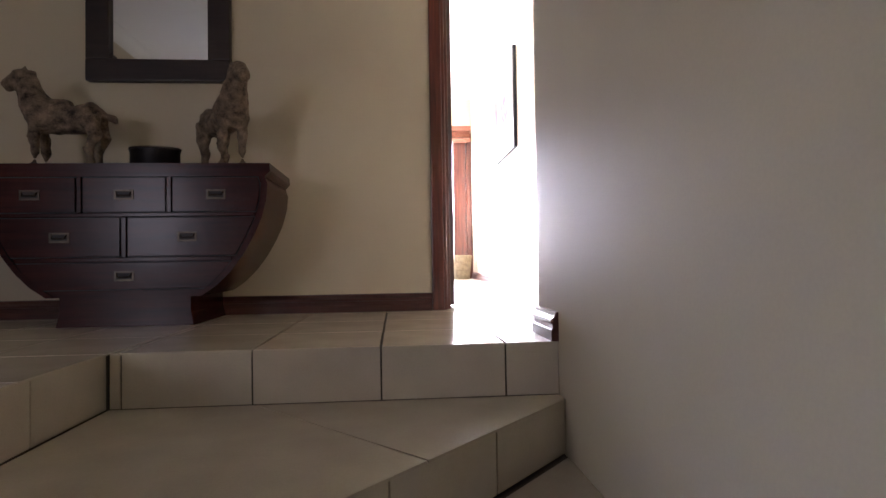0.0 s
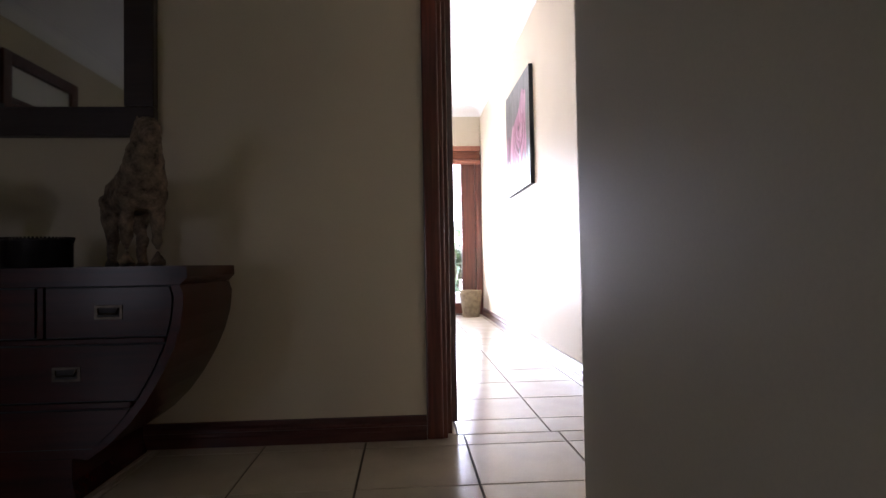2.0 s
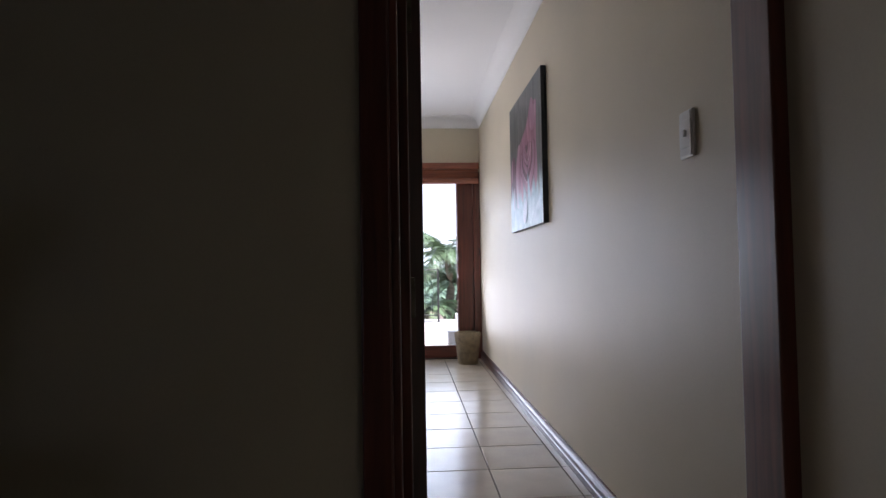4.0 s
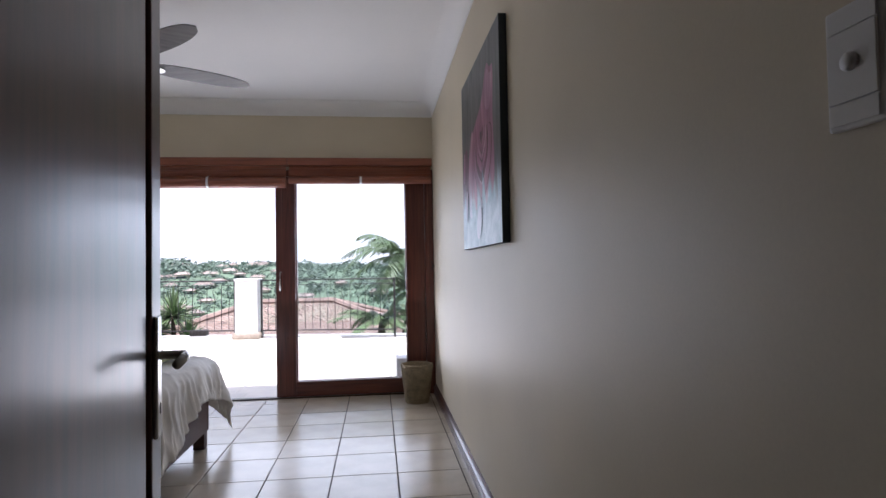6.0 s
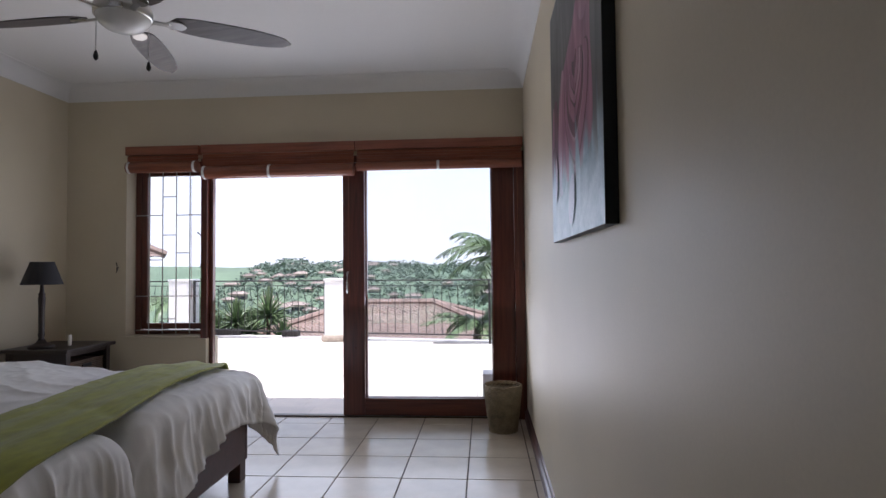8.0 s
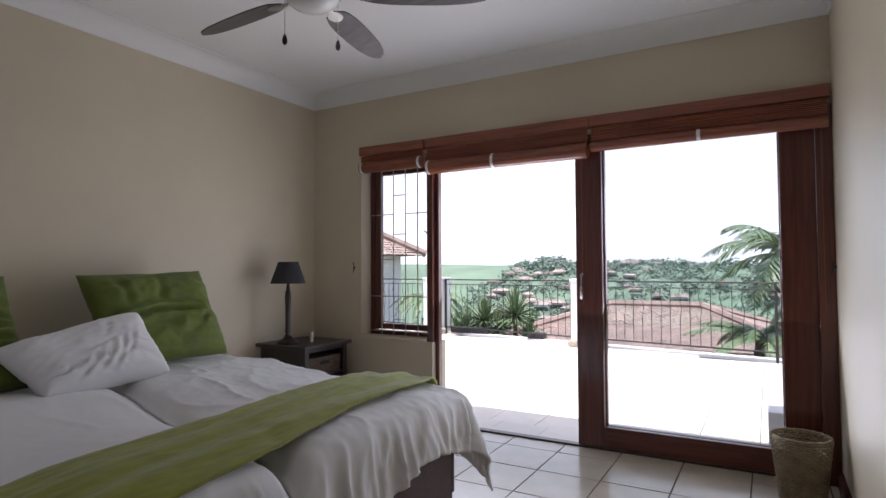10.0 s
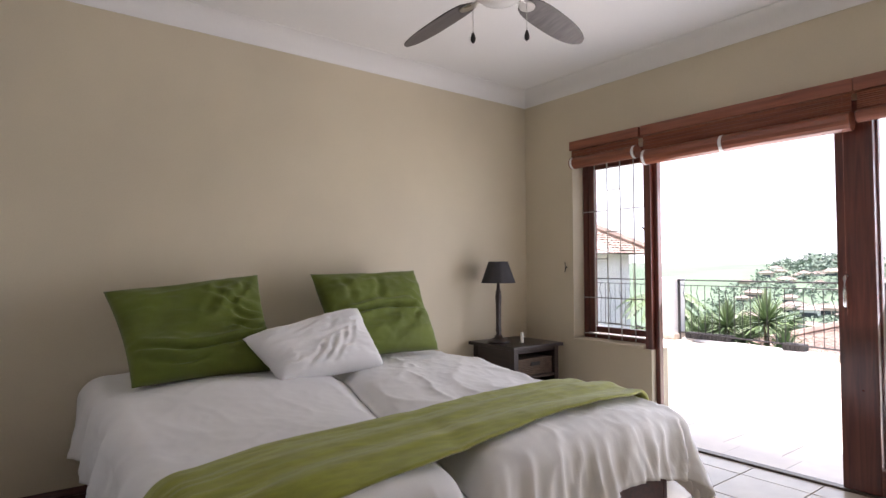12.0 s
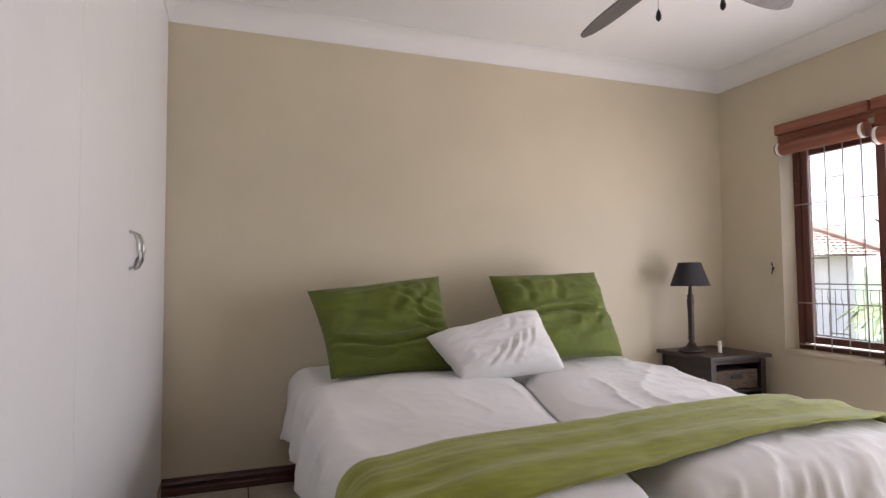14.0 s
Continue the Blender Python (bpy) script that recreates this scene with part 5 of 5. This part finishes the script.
def palm(at, trunk, count, length, label, up=0.9, droop=1.0, width=0.34):
    h = holder("palm", label, "palm tree", "palms by the terrace")
    top = (at[0], at[1], at[2] + trunk)
    n = max(4, int(trunk / 0.25))
    bm = bmesh.new()
    tube(bm, [(at[0] + 0.05 * math.sin(k), at[1], at[2] + trunk * k / n) for k in range(n + 1)], [0.13 - 0.05 * k / n + (0.01 if k % 2 else 0) for k in range(n + 1)], 10)
    part("trunk", bm, BARK, h)
    for k in range(count):
        bm = bmesh.new()
        frond(bm, top, 2.39996 * k + random.uniform(-0.2, 0.2), length * random.uniform(0.8, 1.1), up * random.uniform(0.3, 1.2), droop * random.uniform(0.7, 1.3), width * length * 0.42)
        part("frond", bm, PALMLEAF, h)
    return h


palm((0.12, 13.5, -3.0), 4.4, 22, 1.6, "tall feathery green palm beyond the railing", 1.25, 1.15, 0.62)
palm((-0.45, 13.3, -3.2), 3.3, 20, 1.3, "young palm with bright green fronds below the terrace", 0.9, 0.8)
palm((0.35, 13.9, -3.2), 3.9, 22, 1.3, "young palm with arching green fronds below the terrace", 0.9, 0.8)


def yucca(at, radius, count, label):
    """A rosette of stiff narrow blades on a short stem."""
    h = holder("yucca", label, "yucca", "spiky plants behind the railing")
    bm = bmesh.new()
    tube(bm, [(at[0] + 0.05, at[1] + 0.05, -3.4), (at[0], at[1], at[2] - 0.6), at], [0.09, 0.07, 0.05], 8)
    part("stem", bm, BARK, h)
    bm = bmesh.new()
    for k in range(count):
        yaw, t = 2.39996 * k, (k + 0.5) / count
        lift = radians(88 - 105 * t) + random.uniform(-0.12, 0.12)
        ln = radius * random.uniform(0.75, 1.1)
        f = Vector((math.cos(yaw) * math.cos(lift), math.sin(yaw) * math.cos(lift), math.sin(lift)))
        side = Vector((-math.sin(yaw), math.cos(yaw), 0))
        rows = []
        for q, w in ((0.05, 0.016), (0.35, 0.024), (0.7, 0.017), (1.0, 0.001)):
            c = Vector(at) + f * ln * q + Vector((0, 0, -0.22 * ln * q * q * math.cos(lift)))
            rows.append((bm.verts.new(c - side * w), bm.verts.new(c + Vector((0, 0, -w * 0.7))), bm.verts.new(c + side * w)))
        for a, b in zip(rows, rows[1:]):
            bm.faces.new((a[0], a[1], b[1], b[0])), bm.faces.new((a[1], a[2], b[2], b[1]))
    part("leaves", bm, PALMLEAF, h, "stiff narrow green blades")
    return h


for x, y, z, r, n in ((-4.62, 13.15, 0.34, 0.62, 110), (-5.30, 13.2, 0.20, 0.58, 100), (-4.95, 13.1, 0.02, 0.52, 90), (-5.68, 13.15, -0.02, 0.50, 80), (-4.30, 13.05, -0.12, 0.50, 90), (-6.05, 13.4, -0.08, 0.48, 70)):
    yucca((x, y, z), r, n, "spiky green yucca rosette rising behind the railing")
palm((-7.1, 14.2, -1.2), 1.7, 16, 1.2, "greyish palm by the neighbouring house", 0.8, 1.1)


def leaf_cloud(bm, centre, rx, rz, count, size):
    """Leaves scattered in and on an uneven crown."""
    for _ in range(count):
        v = Vector((random.gauss(0, 1), random.gauss(0, 1), random.gauss(0, 1))).normalized()
        r = random.uniform(0.55, 1.0) * (0.8 + 0.45 * noise.noise(v * 1.7 + Vector(centre)))
        p = Vector(centre) + Vector((v.x * rx * r, v.y * rx * r, v.z * rz * r))
        a = Vector((random.uniform(-1, 1), random.uniform(-1, 1), random.uniform(-0.6, 0.6))).normalized()
        b = a.cross(v).normalized() if a.cross(v).length > 0.01 else Vector((1, 0, 0))
        s = size * random.uniform(0.6, 1.3)
        q = [bm.verts.new(p + d) for d in (a * s, b * s * 0.5, -a * s, -b * s * 0.5)]
        bm.faces.new(q)


def tree(at, height, spread, label, leaves=900, size=0.16):
    h = holder("tree", label, "tree", "garden trees")
    bm = bmesh.new()
    tube(bm, [at, (at[0] + 0.1, at[1], at[2] + height * 0.35), (at[0], at[1] + 0.1, at[2] + height * 0.7)], [0.2, 0.14, 0.05], 8)
    for k in range(5):
        a = k * 1.3
        tube(bm, [(at[0] + 0.1, at[1], at[2] + height * 0.35), (at[0] + spread * 0.55 * math.cos(a), at[1] + spread * 0.55 * math.sin(a), at[2] + height * 0.7)], [0.09, 0.03], 6)
    part("trunk", bm, BARK, h)
    bm = bmesh.new()
    for k in range(7):
        a, r = k * 2.4, spread * (0.25 + 0.09 * k)
        leaf_cloud(bm, (at[0] + r * math.cos(a), at[1] + r * math.sin(a), at[2] + height * (0.62 + 0.06 * (k % 4))), spread * 0.5, height * 0.2, leaves // 7, size)
    part("crown", bm, LEAF, h)


for x, y, z, hh, sp in ((-7.5, 19, -5.5, 5.0, 2.6), (-4.4, 27, -8.0, 6.4, 3.2), (1.2, 26, -8.0, 8.2, 3.0), (-10, 30, -9, 7.6, 3.8), (-14.5, 26, -9, 8.4, 3.6), (-2.0, 40, -13, 9.8, 4.6), (3.5, 34, -11, 11.6, 4.4), (-9.0, 44, -13, 10.5, 5.0), (-18, 40, -13, 11.0, 5.0),
                       (-9.2, 17.5, -3.8, 3.5, 1.5), (-7.2, 16.2, -3.7, 3.4, 1.3), (-8.3, 22, -5.0, 4.4, 1.9), (-11.5, 21, -5.0, 4.9, 2.0), (-6.4, 28, -7.0, 6.0, 2.2), (0.9, 17.0, -4.2, 3.7, 1.5), (-12.0, 30, -8.0, 7.3, 2.6), (-1.2, 30, -8.2, 7.4, 2.4)):
    tree((x, y, z), hh, sp, "leafy green garden tree on the slope below", 1500, 0.05 + 0.009 * y)

# ---- neighbouring roof below the terrace ----


def hip_house(x0, x1, y0, y1, ground_z, eave, ridge_z, label, wallmat, courses=14, name="house", category="house", windows=0, roofmat=None):
    h = holder(name, label, category, "houses in view")
    part("wall", box(x0 + 0.5, x1 - 0.5, y0 + 0.5, y1 - 0.5, ground_z, eave), wallmat, h)
    cx0, cx1 = x0 + (y1 - y0) * 0.5, x1 - (y1 - y0) * 0.5
    if cx1 < cx0:
        cx0 = cx1 = (x0 + x1) / 2
    cy = (y0 + y1) / 2
    bm = bmesh.new()

    def slope(a, b, c, d):
        """Stepped courses of tiles from the eave a-b up to c-d."""
        a, b, c, d = (Vector(v) for v in (a, b, c, d))
        for k in range(courses):
            t0, t1 = k / courses, (k + 1) / courses
            l0, r0, l1, r1 = a.lerp(d, t0), b.lerp(c, t0), a.lerp(d, t1), b.lerp(c, t1)
            n = max(2, int((r0 - l0).length / TILE_W))
            for i in range(n):
                p, q = i / n, (i + 1) / n
                lift = Vector((0, 0, 0.014))
                mid0, mid1 = l0.lerp(r0, (p + q) / 2) + lift * 2, l1.lerp(r1, (p + q) / 2) + lift
                v = [bm.verts.new(w) for w in (l0.lerp(r0, p) + lift, mid0, l0.lerp(r0, q) + lift, l1.lerp(r1, q), mid1, l1.lerp(r1, p))]
                bm.faces.new((v[0], v[1], v[4], v[5])), bm.faces.new((v[1], v[2], v[3], v[4]))
    e = eave
    slope((x0, y0, e), (x1, y0, e), (cx1, cy, ridge_z), (cx0, cy, ridge_z))
    slope((x1, y1, e), (x0, y1, e), (cx0, cy, ridge_z), (cx1, cy, ridge_z))
    slope((x0, y1, e), (x0, y0, e), (cx0, cy, ridge_z), (cx0, cy, ridge_z))
    slope((x1, y0, e), (x1, y1, e), (cx1, cy, ridge_z), (cx1, cy, ridge_z))
    bm.faces.new([bm.verts.new(v) for v in ((x0, y0, e), (x0, y1, e), (x1, y1, e), (x1, y0, e))])
    rf = part("roof", bm, roofmat or ROOF, h, "tiled hip roof")
    rb = bmesh.new()
    tube(rb, [(cx0, cy, ridge_z + 0.05), (cx1 + 0.01, cy, ridge_z + 0.05)], 0.12, 6)
    for ex, ey, c in ((x0, y0, cx0), (x0, y1, cx0), (x1, y0, cx1), (x1, y1, cx1)):
        tube(rb, [(ex, ey, e + 0.06), (c, cy, ridge_z + 0.05)], 0.11, 6)
    part("ridge_tiles", rb, roofmat or ROOF, rf)
    for k in range(windows):
        wx = x0 + 0.5 + (x1 - x0 - 1) * (k + 0.5) / windows
        part("window", box(wx - 0.7, wx + 0.7, y0 + 0.44, y0 + 0.52, eave - 2.0, eave - 0.7), DARKGLASS, h)
    return h


TILE_W = 0.2
hip_house(-8.0, 0.85, 19.5, 25.5, -7.5, -0.98, 0.02, "neighbouring house with a terracotta tiled hip roof below", RENDER, 34)
hip_house(-18.5, -8.65, 13.6, 16.4, -3.0, 1.62, 2.45, "neighbouring white house with tiled eaves beside the terrace", RENDER, 12)

# ---- hillside ----


def hill(x, y):
    """Height of the land: a valley below the terrace and a settled ridge beyond."""
    near = -3.5 - 0.26 * (y - 12)
    valley = -24.0
    far = -24 + 27.5 / (1 + math.exp(-(y - 160) / 30)) + 2.2 * noise.noise((x * 0.012, y * 0.012, 2.0)) - 0.030 * max(0, x + 60) + 0.010 * max(0, -x - 100)
    t = min(1, max(0, (y - 40) / 50))
    return max(near, valley) * (1 - t) + far * t


def land(u, v):
    x, y = -900 + 1800 * u, 11.0 + 1500 * v ** 2.2
    return Vector((x, y, hill(x, y) if y < 330 else hill(x, 330) - (y - 330) * 0.01))


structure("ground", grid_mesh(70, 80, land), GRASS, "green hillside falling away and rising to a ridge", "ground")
structure("ground_near", box(-40, 40, -40, 11.2, -3.2, -3.0), GRASS, "plain ground under the house", "ground")


def sky_curve(u, v):
    a = radians(-80 + 160 * u)
    return Vector((1700 * math.sin(a), 1700 * math.cos(a), -120 + 1500 * v))


structure("backdrop", grid_mesh(40, 10, sky_curve), SKY, "bright hazy white sky beyond the hills", "sky")
bm = bmesh.new()
for k in range(7600):
    y = 42 + 235 * random.random() ** 0.8
    x = random.uniform(-0.95, 0.7) * y
    edge = 0.60 - 0.19 * min(1, max(0, (y - 120) / 110)) + 0.03 * noise.noise((y * 0.06, 3.0, 1.0))
    if y > 115 and x < -edge * y:
        continue
    r = random.uniform(0.7, 2.0) * (0.7 + y / 360)
    if y > 215 and -0.37 * y < x < -0.31 * y:
        r *= 1.9
    elif x > -0.25 * y and y > 150 and random.random() < 0.08:
        r *= 1.7
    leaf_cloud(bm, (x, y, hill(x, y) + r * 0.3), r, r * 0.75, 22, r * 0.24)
tagged(part("woods", bm, FARLEAF_HAZED), "dense green trees and bushes covering the hillside", "woods", kind="stuff")
TILE_W = 1.6
random.seed(11)
for k in range(72):
    y = random.uniform(140, 258) if k < 48 else random.uniform(70, 200)
    x = random.uniform(-0.46, -0.16) * y if k < 48 else random.uniform(-0.40, 0.25) * y
    z = hill(x, y)
    w, dd, hh = random.uniform(3.0, 6.5), random.uniform(2.5, 4), random.uniform(0.5, 1.6)
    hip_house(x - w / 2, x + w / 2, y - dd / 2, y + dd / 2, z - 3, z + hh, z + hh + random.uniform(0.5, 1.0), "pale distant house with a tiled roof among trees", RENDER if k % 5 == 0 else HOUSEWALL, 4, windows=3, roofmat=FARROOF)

# ---- floor tiles ----


def tile_mesh(w, d):
    return finish("tile", box(-w / 2, w / 2, -d / 2, d / 2, -0.007, 0.0, 0.0018), TILE)


meshes = {}


def lay(parent, x0, x1, y0, y1):
    key = (round(x1 - x0, 3), round(y1 - y0, 3))
    if key[0] < 0.02 or key[1] < 0.02:
        return
    if key not in meshes:
        meshes[key] = tile_mesh(key[0] - 0.0075, key[1] - 0.0075)
    o = new("tile", meshes[key])
    o.parent = parent
    o.location = ((x0 + x1) / 2, (y0 + y1) / 2, random.uniform(-0.0004, 0.0004))


def cuts(lo, hi, anchor, pitch):
    k0 = math.ceil((lo - anchor) / pitch)
    c = [lo] + [anchor + pitch * k for k in range(k0, k0 + 60) if lo + 0.01 < anchor + pitch * k < hi - 0.01] + [hi]
    return c


COLS = 0.396
bed_floor, land_floor = bpy.data.objects["floor"], bpy.data.objects["floor_landing"]
xs, ys = cuts(LX, RX, -0.822, 0.39), cuts(YI - 0.1, YW + 0.02, 5.435, 0.3895)
for a, b in zip(xs, xs[1:]):
    for c, d in zip(ys, ys[1:]):
        lay(bed_floor, a, b, c, d)
xs, ys = cuts(-2.014, RX, -0.797, COLS), cuts(-0.002, YI - 0.1, 0.394, 0.402)
for a, b in zip(xs, xs[1:]):
    for c, d in zip(ys, ys[1:]):
        lay(land_floor, a, b, c, d)
xs, ys = cuts(-4.2, -2.014, -0.797, COLS), cuts(-2.26, YI - 0.1, 0.394, 0.402)
for a, b in zip(xs, xs[1:]):
    for c, d in zip(ys, ys[1:]):
        lay(land_floor, a, b, c, d)
